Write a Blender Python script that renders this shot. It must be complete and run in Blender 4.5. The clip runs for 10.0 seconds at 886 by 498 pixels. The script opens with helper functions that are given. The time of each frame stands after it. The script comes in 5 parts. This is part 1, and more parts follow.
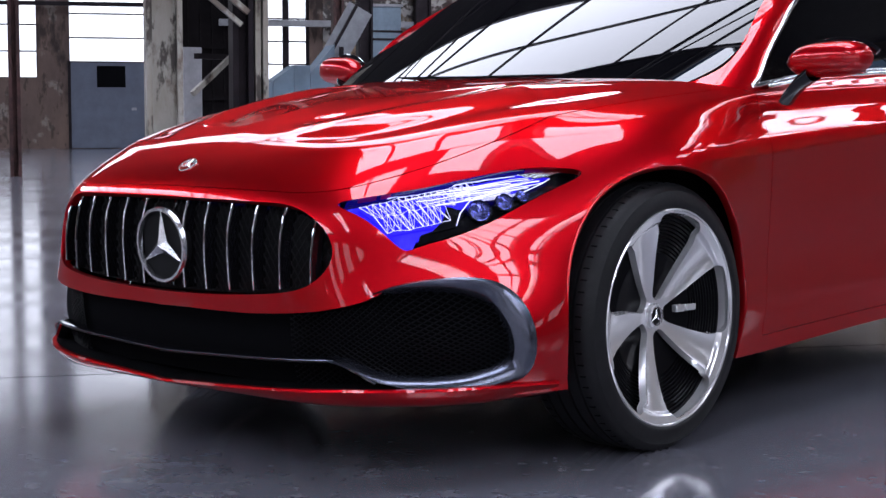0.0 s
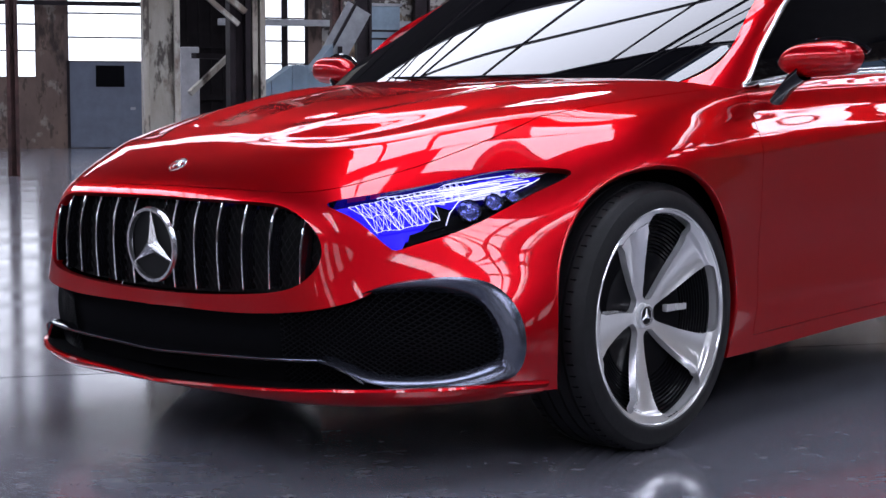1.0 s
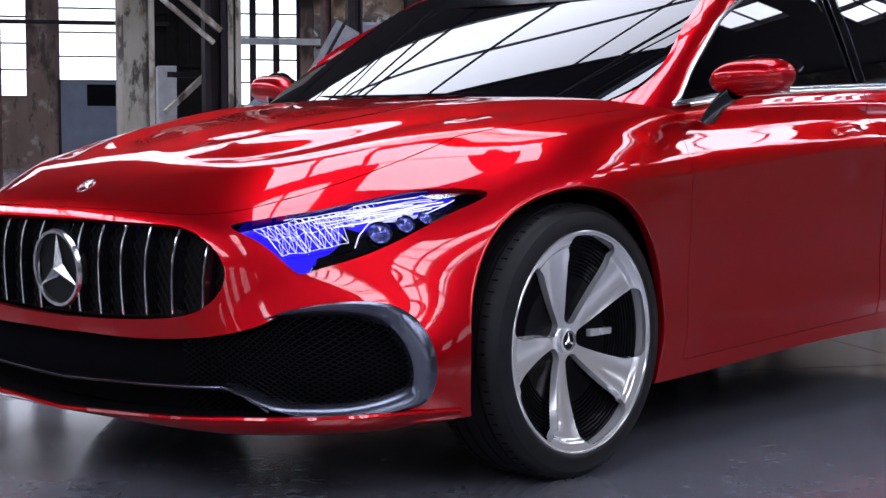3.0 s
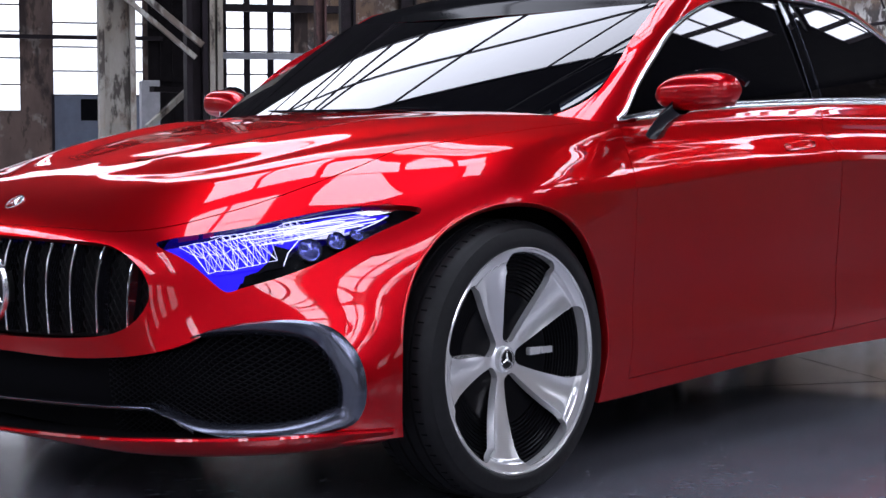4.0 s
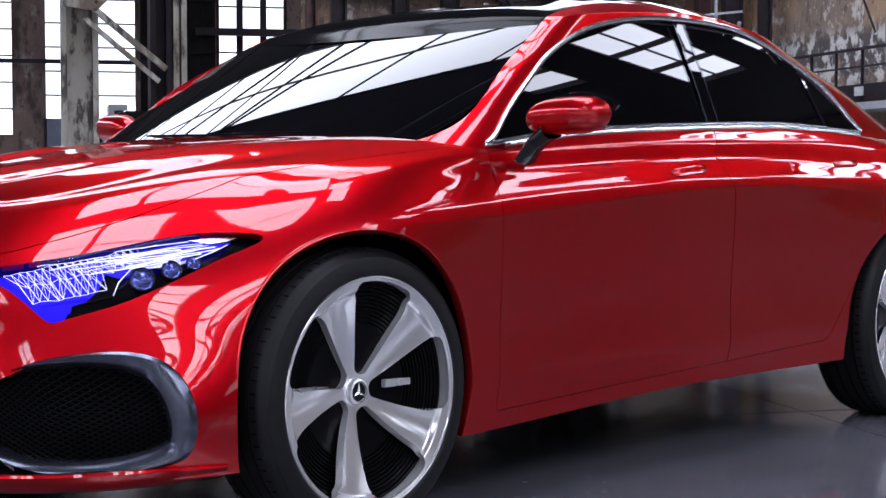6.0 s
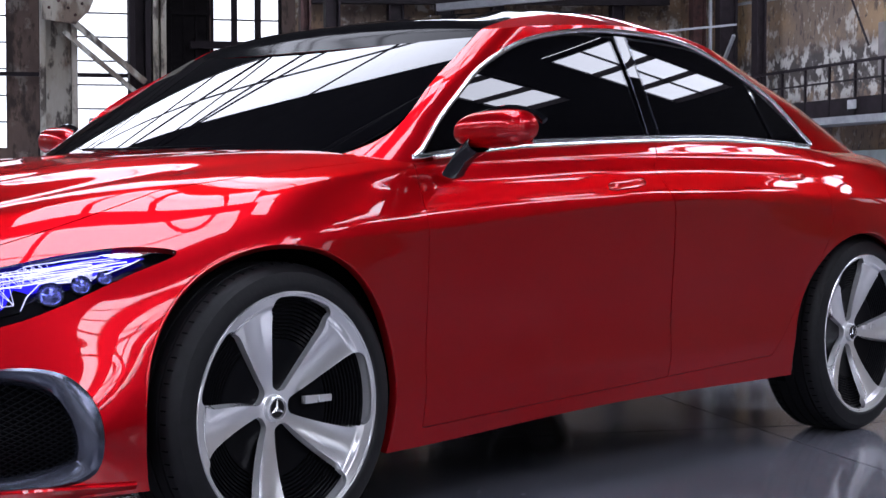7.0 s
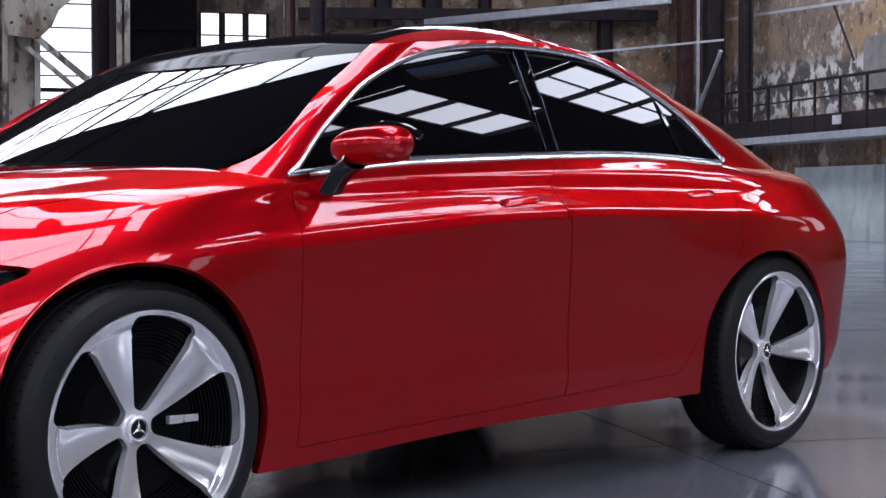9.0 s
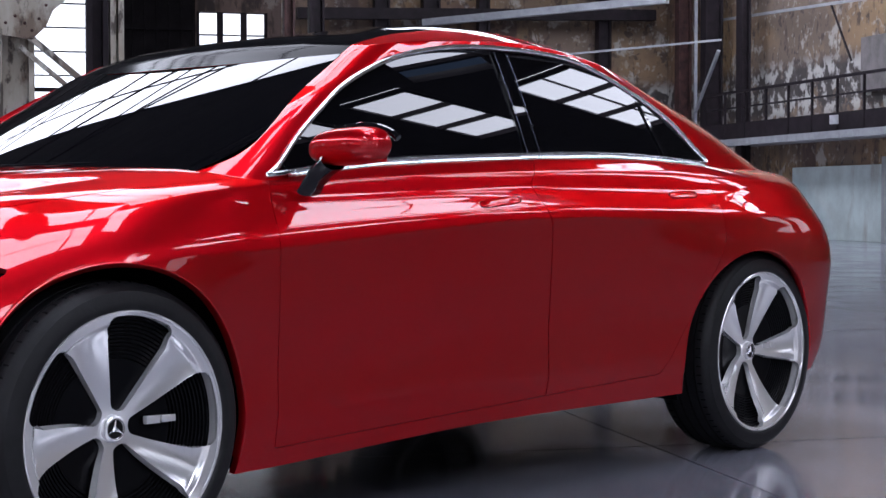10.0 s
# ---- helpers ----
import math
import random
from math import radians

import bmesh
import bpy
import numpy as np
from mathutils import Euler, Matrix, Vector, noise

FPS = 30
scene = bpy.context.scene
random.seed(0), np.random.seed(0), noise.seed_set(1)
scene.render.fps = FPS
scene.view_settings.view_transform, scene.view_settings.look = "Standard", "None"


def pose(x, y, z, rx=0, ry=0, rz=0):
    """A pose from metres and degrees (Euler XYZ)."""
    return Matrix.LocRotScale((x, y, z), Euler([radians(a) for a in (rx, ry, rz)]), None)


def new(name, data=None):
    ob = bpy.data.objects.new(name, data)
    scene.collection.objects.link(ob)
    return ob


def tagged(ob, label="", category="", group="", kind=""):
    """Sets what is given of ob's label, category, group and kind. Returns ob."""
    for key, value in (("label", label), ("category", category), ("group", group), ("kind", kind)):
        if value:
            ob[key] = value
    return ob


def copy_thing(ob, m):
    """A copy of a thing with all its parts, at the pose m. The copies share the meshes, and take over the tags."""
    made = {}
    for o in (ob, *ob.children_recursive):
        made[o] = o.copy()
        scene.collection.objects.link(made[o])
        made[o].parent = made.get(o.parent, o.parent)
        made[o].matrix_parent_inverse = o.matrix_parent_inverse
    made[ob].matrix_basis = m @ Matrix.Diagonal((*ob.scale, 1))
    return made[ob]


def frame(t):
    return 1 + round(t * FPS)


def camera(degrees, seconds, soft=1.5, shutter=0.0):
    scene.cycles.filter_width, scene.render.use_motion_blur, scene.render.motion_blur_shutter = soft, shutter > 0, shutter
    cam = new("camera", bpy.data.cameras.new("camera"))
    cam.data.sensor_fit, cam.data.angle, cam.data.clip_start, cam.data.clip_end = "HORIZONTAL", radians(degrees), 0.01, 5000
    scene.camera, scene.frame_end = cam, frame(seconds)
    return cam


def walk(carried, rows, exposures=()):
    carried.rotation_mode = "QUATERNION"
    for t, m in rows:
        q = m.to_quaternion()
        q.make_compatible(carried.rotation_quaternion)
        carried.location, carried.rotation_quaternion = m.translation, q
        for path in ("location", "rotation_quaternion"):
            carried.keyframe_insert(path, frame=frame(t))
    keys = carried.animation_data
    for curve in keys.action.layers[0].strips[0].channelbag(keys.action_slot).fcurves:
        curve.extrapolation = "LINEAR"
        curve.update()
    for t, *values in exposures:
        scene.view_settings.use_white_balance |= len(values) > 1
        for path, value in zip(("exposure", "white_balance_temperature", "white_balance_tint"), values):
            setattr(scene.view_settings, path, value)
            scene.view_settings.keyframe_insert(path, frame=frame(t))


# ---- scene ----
cam = camera(30.0, 10.0, soft=1.5)
# seconds, eye x, y, z, yaw, pitch, roll
PATH = [
    (0, -3.502, -3.298, 0.867, -47.59, -4.67, 0.04),
    (0.5, -3.506, -3.307, 0.867, -47.65, -4.67, 0.03),
    (1, -3.487, -3.318, 0.868, -47.59, -4.69, 0.02),
    (1.5, -3.449, -3.332, 0.868, -47.55, -4.64, 0.01),
    (2, -3.398, -3.35, 0.869, -47.54, -4.5, 0.01),
    (2.5, -3.335, -3.372, 0.869, -47.57, -4.29, 0),
    (3, -3.264, -3.4, 0.87, -47.58, -4.04, -0),
    (3.5, -3.187, -3.432, 0.871, -47.59, -3.78, -0.01),
    (4, -3.105, -3.47, 0.872, -47.56, -3.54, -0.01),
    (4.5, -3.02, -3.513, 0.872, -47.50, -3.32, -0.01),
    (5, -2.933, -3.56, 0.873, -47.42, -3.12, -0.02),
    (5.5, -2.844, -3.61, 0.874, -47.35, -2.92, -0.02),
    (6, -2.756, -3.664, 0.876, -47.28, -2.71, -0.02),
    (6.5, -2.67, -3.719, 0.877, -47.23, -2.49, -0.02),
    (7, -2.587, -3.775, 0.878, -47.20, -2.26, -0.02),
    (7.5, -2.508, -3.83, 0.879, -47.22, -2.05, -0.02),
    (8, -2.437, -3.882, 0.88, -47.24, -1.87, -0.01),
    (8.5, -2.377, -3.93, 0.882, -47.22, -1.77, -0.01),
    (9, -2.332, -3.971, 0.883, -47.19, -1.74, -0.01),
    (9.5, -2.305, -4.003, 0.885, -47.15, -1.78, -0),
    (10, -2.303, -4.023, 0.886, -47.18, -1.75, 0),
]
walk(cam, [(t, pose(x, y, z, 90 + pitch, 0, yaw) @ pose(0, 0, 0, 0, 0, roll)) for t, x, y, z, yaw, pitch, roll in PATH], [(0.0, 0.33, 6000, 15), (10.0, 0.33, 6000, 15)])

# ==== light
world = bpy.data.worlds.new("sky")
scene.world = world
world.use_nodes = True
wn = world.node_tree
sky = wn.nodes.new("ShaderNodeTexSky")
sky.sky_type, sky.sun_disc = "NISHITA", False
sky.sun_elevation, sky.sun_rotation = radians(38), radians(200)
wn.links.new(sky.outputs[0], wn.nodes["Background"].inputs[0])
wn.nodes["Background"].inputs[1].default_value = 0.10
SKYLIGHT = 21.0      # watts per square metre of roof glazing


# ==== materials
def node_material(name, colour, rough=0.5, metal=0.0, coat=0.0, vary=0.0, scale=8.0, bump=0.0, bump_scale=60.0, spec=0.5, second=None, detail=6.0, stretch=(1, 1, 1)):
    """A principled material with two scales of noise in colour and relief."""
    m = bpy.data.materials.new(name)
    m.use_nodes = True
    t = m.node_tree
    p = t.nodes["Principled BSDF"]
    p.inputs["Base Color"].default_value = (*colour, 1)
    p.inputs["Roughness"].default_value = rough
    p.inputs["Metallic"].default_value = metal
    p.inputs["Coat Weight"].default_value = coat
    p.inputs["Coat Roughness"].default_value = 0.02
    p.inputs["Specular IOR Level"].default_value = spec
    if vary or bump:
        co = t.nodes.new("ShaderNodeTexCoord")
        mp = t.nodes.new("ShaderNodeMapping")
        mp.inputs["Scale"].default_value = stretch
        t.links.new(co.outputs["Object"], mp.inputs[0])
    if vary:
        n = t.nodes.new("ShaderNodeTexNoise")
        n.inputs["Scale"].default_value, n.inputs["Detail"].default_value, n.inputs["Roughness"].default_value = scale, detail, 0.65
        t.links.new(mp.outputs[0], n.inputs["Vector"])
        r = t.nodes.new("ShaderNodeValToRGB")
        r.color_ramp.elements[0].position, r.color_ramp.elements[1].position = 0.35, 0.65
        dark = second or tuple(c * (1 - vary) for c in colour)
        r.color_ramp.elements[0].color, r.color_ramp.elements[1].color = (*dark, 1), (*colour, 1)
        t.links.new(n.outputs["Fac"], r.inputs[0])
        t.links.new(r.outputs[0], p.inputs["Base Color"])
    if bump:
        n2 = t.nodes.new("ShaderNodeTexNoise")
        n2.inputs["Scale"].default_value, n2.inputs["Detail"].default_value = bump_scale, 4
        t.links.new(mp.outputs[0], n2.inputs["Vector"])
        b = t.nodes.new("ShaderNodeBump")
        b.inputs["Strength"].default_value, b.inputs["Distance"].default_value = bump, 0.02
        t.links.new(n2.outputs["Fac"], b.inputs["Height"])
        t.links.new(b.outputs[0], p.inputs["Normal"])
    return m


def overlay(m, colour, lo, hi, scale, stretch=(1, 1, 1), amount=1.0, detail=8.0, offset=0.0):
    """Lays stains, flakes or streaks with soft edges over a material's colour."""
    t = m.node_tree
    p = t.nodes["Principled BSDF"]
    co = t.nodes.new("ShaderNodeTexCoord")
    mp = t.nodes.new("ShaderNodeMapping")
    mp.inputs["Scale"].default_value, mp.inputs["Location"].default_value = stretch, (offset, offset * 1.7, offset * .6)
    n = t.nodes.new("ShaderNodeTexNoise")
    n.inputs["Scale"].default_value, n.inputs["Detail"].default_value, n.inputs["Roughness"].default_value = scale, detail, 0.62
    r = t.nodes.new("ShaderNodeMapRange")
    r.inputs["From Min"].default_value, r.inputs["From Max"].default_value, r.inputs["To Max"].default_value = lo, hi, amount
    mix = t.nodes.new("ShaderNodeMix")
    mix.data_type = "RGBA"
    t.links.new(co.outputs["Object"], mp.inputs[0])
    t.links.new(mp.outputs[0], n.inputs["Vector"])
    t.links.new(n.outputs["Fac"], r.inputs["Value"])
    t.links.new(r.outputs[0], mix.inputs[0])
    base = p.inputs["Base Color"]
    if base.links:
        t.links.new(base.links[0].from_socket, mix.inputs[6])
    else:
        mix.inputs[6].default_value = base.default_value
    mix.inputs[7].default_value = (*colour, 1)
    t.links.new(mix.outputs[2], base)
    return r


PAINT = node_material("red_paint", (0.57, 0.0040, 0.010), rough=0.37, metal=0.86, coat=1.0, spec=0.06, bump=0.09, bump_scale=4.0)
PAINT.node_tree.nodes["Principled BSDF"].inputs["Coat IOR"].default_value = 1.54
PAINT.node_tree.nodes["Principled BSDF"].inputs["Specular Tint"].default_value = (1.0, 0.06, 0.07, 1)
CHROME = node_material("chrome", (0.80, 0.81, 0.83), rough=0.09, metal=1.0)
ALLOY = node_material("alloy", (0.97, 0.97, 0.98), rough=0.15, metal=0.67, bump=0.015, bump_scale=70)
GUNMETAL = node_material("gunmetal", (0.13, 0.14, 0.185), rough=0.24, metal=0.9, coat=0.15)
GLOSS_BLACK = node_material("gloss_black", (0.006, 0.006, 0.008), rough=0.08, coat=0.6)
MATT_BLACK = node_material("matt_black", (0.008, 0.008, 0.009), rough=0.6, spec=0.2, vary=0.3, scale=30)
TRIM = node_material("bright_trim", (0.90, 0.90, 0.92), rough=0.22, metal=1.0)
BRIGHT = node_material("bright_metal", (0.88, 0.88, 0.90), rough=0.26, metal=1.0)
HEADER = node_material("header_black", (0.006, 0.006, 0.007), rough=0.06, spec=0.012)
ROOF_BLACK = node_material("roof_black", (0.005, 0.005, 0.006), rough=0.04, spec=0.014)
WELL_BLACK = node_material("well_black", (0.004, 0.004, 0.005), rough=0.9, spec=0.05)
MESH_BLACK = node_material("mesh_black", (0.004, 0.004, 0.005), rough=0.4, spec=0.12)
INSERT = node_material("insert_black", (0.004, 0.004, 0.005), rough=0.30, spec=0.08)
RUBBER = node_material("rubber", (0.010, 0.010, 0.012), spec=0.32, rough=0.55, vary=0.35, scale=25, bump=0.05, bump_scale=90)
TINT = node_material("tinted_glass", (0.003, 0.003, 0.004), rough=0.012, spec=0.5)
# pale red paints the panel edges' glint into the shut lines
SEAM_GLINT = node_material("seam_glint", (0.34, 0.07, 0.07), rough=0.3)

# ==== mesh tools
def natural(ts, values):
    """A natural cubic spline through values (rows) at ts; returns a function of an array of parameters."""
    ts, values = np.asarray(ts, float), np.asarray(values, float)
    flat = values.reshape(len(ts), -1)
    n, h = len(ts), np.diff(ts)
    a, b = np.zeros((n, n)), np.zeros((n, flat.shape[1]))
    a[0, 0] = a[-1, -1] = 1
    for i in range(1, n - 1):
        a[i, i - 1], a[i, i], a[i, i + 1] = h[i - 1], 2 * (h[i - 1] + h[i]), h[i]
        b[i] = 6 * ((flat[i + 1] - flat[i]) / h[i] - (flat[i] - flat[i - 1]) / h[i - 1])
    m = np.linalg.solve(a, b)

    def at(t):
        t = np.asarray(t, float)
        k = np.clip(np.searchsorted(ts, t) - 1, 0, n - 2)
        d0, d1, hh = (t - ts[k])[:, None], (ts[k + 1] - t)[:, None], h[k][:, None]
        out = (m[k] * d1 ** 3 + m[k + 1] * d0 ** 3) / (6 * hh) + (flat[k] / hh - m[k] * hh / 6) * d1 + (flat[k + 1] / hh - m[k + 1] * hh / 6) * d0
        return out.reshape((len(t),) + values.shape[1:])
    return at


class Sheet:
    """A curved sheet: points, unit normals, surface coordinates (u, v) and polygons; cut: its edges along cuts."""
    def __init__(self, p, n, w, faces, cut=()):
        self.p, self.n, self.w, self.faces, self.cut, self.turned = p, n, w, faces, list(cut), {}

    def split(self, g):
        """The parts where g is below and above zero."""
        out = []
        for sign in (-1, 1):
            gs = g * sign
            p, n, w = [], [], []
            where, faces, cut, made = {}, [], [], {}

            def keep(i):
                if i not in where:
                    where[i] = len(p)
                    p.append(self.p[i]); n.append(self.n[i]); w.append(self.w[i])
                return where[i]

            def between(i, j):
                key = (min(i, j), max(i, j))
                if key not in made:
                    f = gs[i] / (gs[i] - gs[j])
                    nn = self.n[i] + f * (self.n[j] - self.n[i])
                    made[key] = len(p)
                    p.append(self.p[i] + f * (self.p[j] - self.p[i])); n.append(nn / np.linalg.norm(nn)); w.append(self.w[i] + f * (self.w[j] - self.w[i]))
                return made[key]
            for face in self.faces:
                inside = [gs[i] >= 0 for i in face]
                if not any(inside):
                    continue
                if all(inside):
                    faces.append(tuple(keep(i) for i in face))
                    continue
                loop, ends = [], []
                for a in range(len(face)):
                    i, j = face[a], face[(a + 1) % len(face)]
                    if inside[a]:
                        loop.append(keep(i))
                    if inside[a] != inside[(a + 1) % len(face)]:
                        k = between(i, j)
                        loop.append(k)
                        ends.append((k, inside[a]))
                if len(loop) > 2:
                    faces.append(tuple(loop))
                if len(ends) == 2:
                    (k1, leaving), (k2, _) = ends
                    cut.append((k1, k2) if leaving else (k2, k1))
            old = [(where[a], where[b]) for a, b in self.cut if a in where and b in where]
            out.append(Sheet(np.array(p).reshape(-1, 3), np.array(n).reshape(-1, 3), np.array(w).reshape(-1, 2), faces, old + cut))
        return out

    def inset(self, depth):
        return Sheet(self.p - self.n * depth, self.n, self.w, self.faces, self.cut)

    def plus_rim(self, depth):
        """The sheet with its cut edges turned inwards by depth; turned: the normals of the turned faces' corners."""
        sides = {}
        for a, b in self.cut:
            s = np.cross(self.p[b] - self.p[a], self.n[a])
            s = s / (np.linalg.norm(s) + 1e-12)
            for q in (a, b):
                sides[q] = sides.get(q, 0) + s
        k = len(self.p)
        inner = {q: k + i for i, q in enumerate(sides)}
        order = list(sides)
        p = np.concatenate((self.p, np.array([self.p[q] - self.n[q] * depth for q in order]).reshape(-1, 3)))
        n = np.concatenate((self.n, np.array([self.n[q] for q in order]).reshape(-1, 3)))
        w = np.concatenate((self.w, np.array([self.w[q] for q in order]).reshape(-1, 2)))
        out = Sheet(p, n, w, list(self.faces))
        for a, b in self.cut:
            out.turned[len(out.faces)] = [tuple(sides[q] / (np.linalg.norm(sides[q]) + 1e-12)) for q in (b, a, a, b)]
            out.faces.append((b, a, inner[a], inner[b]))
        return out

    def both(self):
        """With its mirror image across the car's middle."""
        flip = np.array((1, -1, 1))
        k = len(self.p)
        return Sheet(np.concatenate((self.p, self.p * flip)), np.concatenate((self.n, self.n * flip)), np.concatenate((self.w, self.w)),
                     list(self.faces) + [tuple(k + i for i in reversed(f)) for f in self.faces], list(self.cut) + [(k + b, k + a) for a, b in self.cut])

    def mirrored(self):
        flip = np.array((1, -1, 1))
        return Sheet(self.p * flip, self.n * flip, self.w, [tuple(reversed(f)) for f in self.faces], [(b, a) for a, b in self.cut])


def lofted(rails, levels, counts, crease=None, relief=None, swell=None):
    """A sheet lofted through rails (each a list of x, half-width, z from the front's middle round to the rear's middle), on the y < 0 side."""
    r = np.array(rails, float)
    r[:, :, 1] *= -1
    mirror = np.array((1, -1, 1))
    chord = np.linalg.norm(np.diff(r[3 if len(r) > 6 else 1], axis=0), axis=1)
    u = np.concatenate(([0], np.cumsum(np.sqrt(chord))))
    ue = np.concatenate((-u[3:0:-1], u, 2 * u[-1] - u[-2:-5:-1]))
    full = np.concatenate((r[:, 3:0:-1] * mirror, r, r[:, -2:-5:-1] * mirror), axis=1)
    curves = [natural(ue, row) for row in full]
    # about even steps; the station number is the first surface coordinate
    k = np.interp(np.linspace(0, 1, counts[0]), np.concatenate(([0], np.cumsum(chord + .05))) / (chord + .05).sum(), np.arange(len(u)))
    us = np.interp(k, np.arange(len(u)), u)
    us[0] += 1e-9
    levels = np.asarray(levels, float)
    lev = np.concatenate((levels, 2 * levels[-1] - levels[-2:-4:-1]))
    v = np.linspace(levels[0], levels[-1], counts[1])

    def points(uu, vv):
        rows = np.stack([c(uu) for c in curves])
        rows = np.concatenate((rows, rows[-2:-4:-1] * mirror))
        soft = natural(lev, rows)(vv)
        if relief:
            soft[..., 2] += relief(np.interp(uu, u, np.arange(len(u)))[None, :], vv[:, None])
            soft[..., 1] -= swell(np.interp(uu, u, np.arange(len(u)))[None, :], vv[:, None])
        if crease is None:
            return soft
        # along the flank the surface breaks at one rail, which fades out to both ends
        c = crease[0]
        hard = np.where((vv <= levels[c])[:, None, None], natural(lev[:c + 1], rows[:c + 1])(np.minimum(vv, levels[c])), natural(lev[c:], rows[c:])(np.maximum(vv, levels[c])))
        if relief:
            hard[..., 2] += relief(np.interp(uu, u, np.arange(len(u)))[None, :], vv[:, None])
            hard[..., 1] -= swell(np.interp(uu, u, np.arange(len(u)))[None, :], vv[:, None])
        b = np.interp(uu, np.interp(crease[1], np.arange(len(u)), u), crease[2])[None, :, None]
        return soft * (1 - b) + hard * b
    e = 1e-4
    g = points(us, v)
    du = (points(us + e, v) - points(us - e, v))
    dv = (points(us, v + e) - points(us, v - e))
    n = np.cross(du, dv)
    n /= np.linalg.norm(n, axis=2, keepdims=True) + 1e-15
    w = np.stack(np.broadcast_arrays(k[None, :], v[:, None]), axis=2)
    nv, nu = g.shape[:2]
    faces = [(i * nu + j, i * nu + j + 1, (i + 1) * nu + j + 1, (i + 1) * nu + j) for i in range(nv - 1) for j in range(nu - 1)]
    sheet = Sheet(g.reshape(-1, 3), n.reshape(-1, 3), w.reshape(-1, 2), faces)

    def at(station, z):
        """The place and the outward normal at a station and a height, on the lower flanks."""
        a = min(max(np.searchsorted(k, station) - 1, 0), nu - 2)
        f = (station - k[a]) / (k[a + 1] - k[a])
        col, nor = g[:low, a] * (1 - f) + g[:low, a + 1] * f, n[:low, a] * (1 - f) + n[:low, a + 1] * f
        q = [np.interp(z, col[:, 2], col[:, c]) for c in range(3)]
        return Vector(q), Vector([np.interp(z, col[:, 2], nor[:, c]) for c in range(3)]).normalized()
    low = int(nv * .6)
    sheet.at = at
    return sheet


def pressed(s, axis, powers, even=False, bow=0.0):
    """The sheet pressed onto one smooth polynomial surface, as bent glass is; axis: the coordinate that is fitted; bow: a given curvature along the second one."""
    a, b = [c for c in range(3) if c != axis]
    ma, mb = s.p[:, a].mean(), 0.0 if even else s.p[:, b].mean()
    x, y, z = s.p[:, a] - ma, s.p[:, b] - mb, s.p[:, axis]
    c = np.linalg.lstsq(np.stack([x ** i * y ** j for i, j in powers], 1), z - bow * y * y / 2, rcond=None)[0]
    p, n = s.p.copy(), np.zeros_like(s.p)
    p[:, axis] = bow * y * y / 2 + sum(k * x ** i * y ** j for k, (i, j) in zip(c, powers))
    n[:, a] = -sum(k * i * x ** max(i - 1, 0) * y ** j for k, (i, j) in zip(c, powers))
    n[:, b] = -bow * y - sum(k * j * x ** i * y ** max(j - 1, 0) for k, (i, j) in zip(c, powers))
    n[:, axis] = 1
    n *= np.sign((n * s.n).sum(1, keepdims=True)) / np.linalg.norm(n, axis=1, keepdims=True)
    return Sheet(p, n, s.w, s.faces, s.cut)


def outline(points, steps=12):
    """A smooth closed outline through 2D points."""
    q = np.array(points, float)
    n = len(q)
    ext = np.concatenate((q[-3:], q, q[:4]))
    return natural(np.arange(-3, n + 4), ext)(np.arange(n * steps) / steps)


def inside_of(curve, pts):
    """Signed distance of 2D points to a closed outline, positive inside."""
    a, b = curve, np.roll(curve, -1, axis=0)
    best = np.full(len(pts), 1e9)
    odd = np.zeros(len(pts), bool)
    for (ax, ay), (bx, by) in zip(a, b):
        ex, ey = bx - ax, by - ay
        t = np.clip(((pts[:, 0] - ax) * ex + (pts[:, 1] - ay) * ey) / (ex * ex + ey * ey + 1e-15), 0, 1)
        best = np.minimum(best, (pts[:, 0] - ax - t * ex) ** 2 + (pts[:, 1] - ay - t * ey) ** 2)
        if ay != by:
            odd ^= ((ay > pts[:, 1]) != (by > pts[:, 1])) & (pts[:, 0] < ax + (pts[:, 1] - ay) * ex / ey)
    d = np.sqrt(best)
    return np.where(odd, d, -d)


def sheet_object(name, s, material, parent, label=""):
    me = bpy.data.meshes.new(name)
    me.from_pydata([tuple(map(float, q)) for q in s.p], [], s.faces)
    me.polygons.foreach_set("use_smooth", [True] * len(me.polygons))
    me.materials.append(material)
    loops = []
    for i, f in enumerate(s.faces):
        loops += s.turned[i] if i in s.turned else [tuple(s.n[q]) for q in f]
    me.normals_split_custom_set(loops)
    ob = new(name, me)
    ob.parent = parent
    return tagged(ob, label)


def part(name, bm, material, parent, label="", smooth=True):
    """Links a bmesh as one mesh object under a thing or a part."""
    me = bpy.data.meshes.new(name)
    bm.normal_update()
    bm.to_mesh(me)
    bm.free()
    me.materials.append(material)
    if smooth:
        me.polygons.foreach_set("use_smooth", [True] * len(me.polygons))
        me.set_sharp_from_angle(angle=radians(38))
    ob = new(name, me)
    ob.parent = parent
    return tagged(ob, label)


def thing(name, label, category, group="", at=None, kind=""):
    ob = tagged(new(name), label, category, group, kind)
    ob.empty_display_size = 0.2
    if at is not None:
        ob.matrix_basis = at
    return ob


def box(bm, x0, y0, z0, x1, y1, z1, bevel=0.0):
    """Adds a box to bm; returns its vertices."""
    r = bmesh.ops.create_cube(bm, size=1, matrix=Matrix.LocRotScale(((x0 + x1) / 2, (y0 + y1) / 2, (z0 + z1) / 2), None, (abs(x1 - x0), abs(y1 - y0), abs(z1 - z0))))
    if bevel:
        edges = list({e for v in r["verts"] for e in v.link_edges})
        bmesh.ops.bevel(bm, geom=edges, offset=bevel, segments=2, affect="EDGES", profile=0.6)
    return r["verts"]


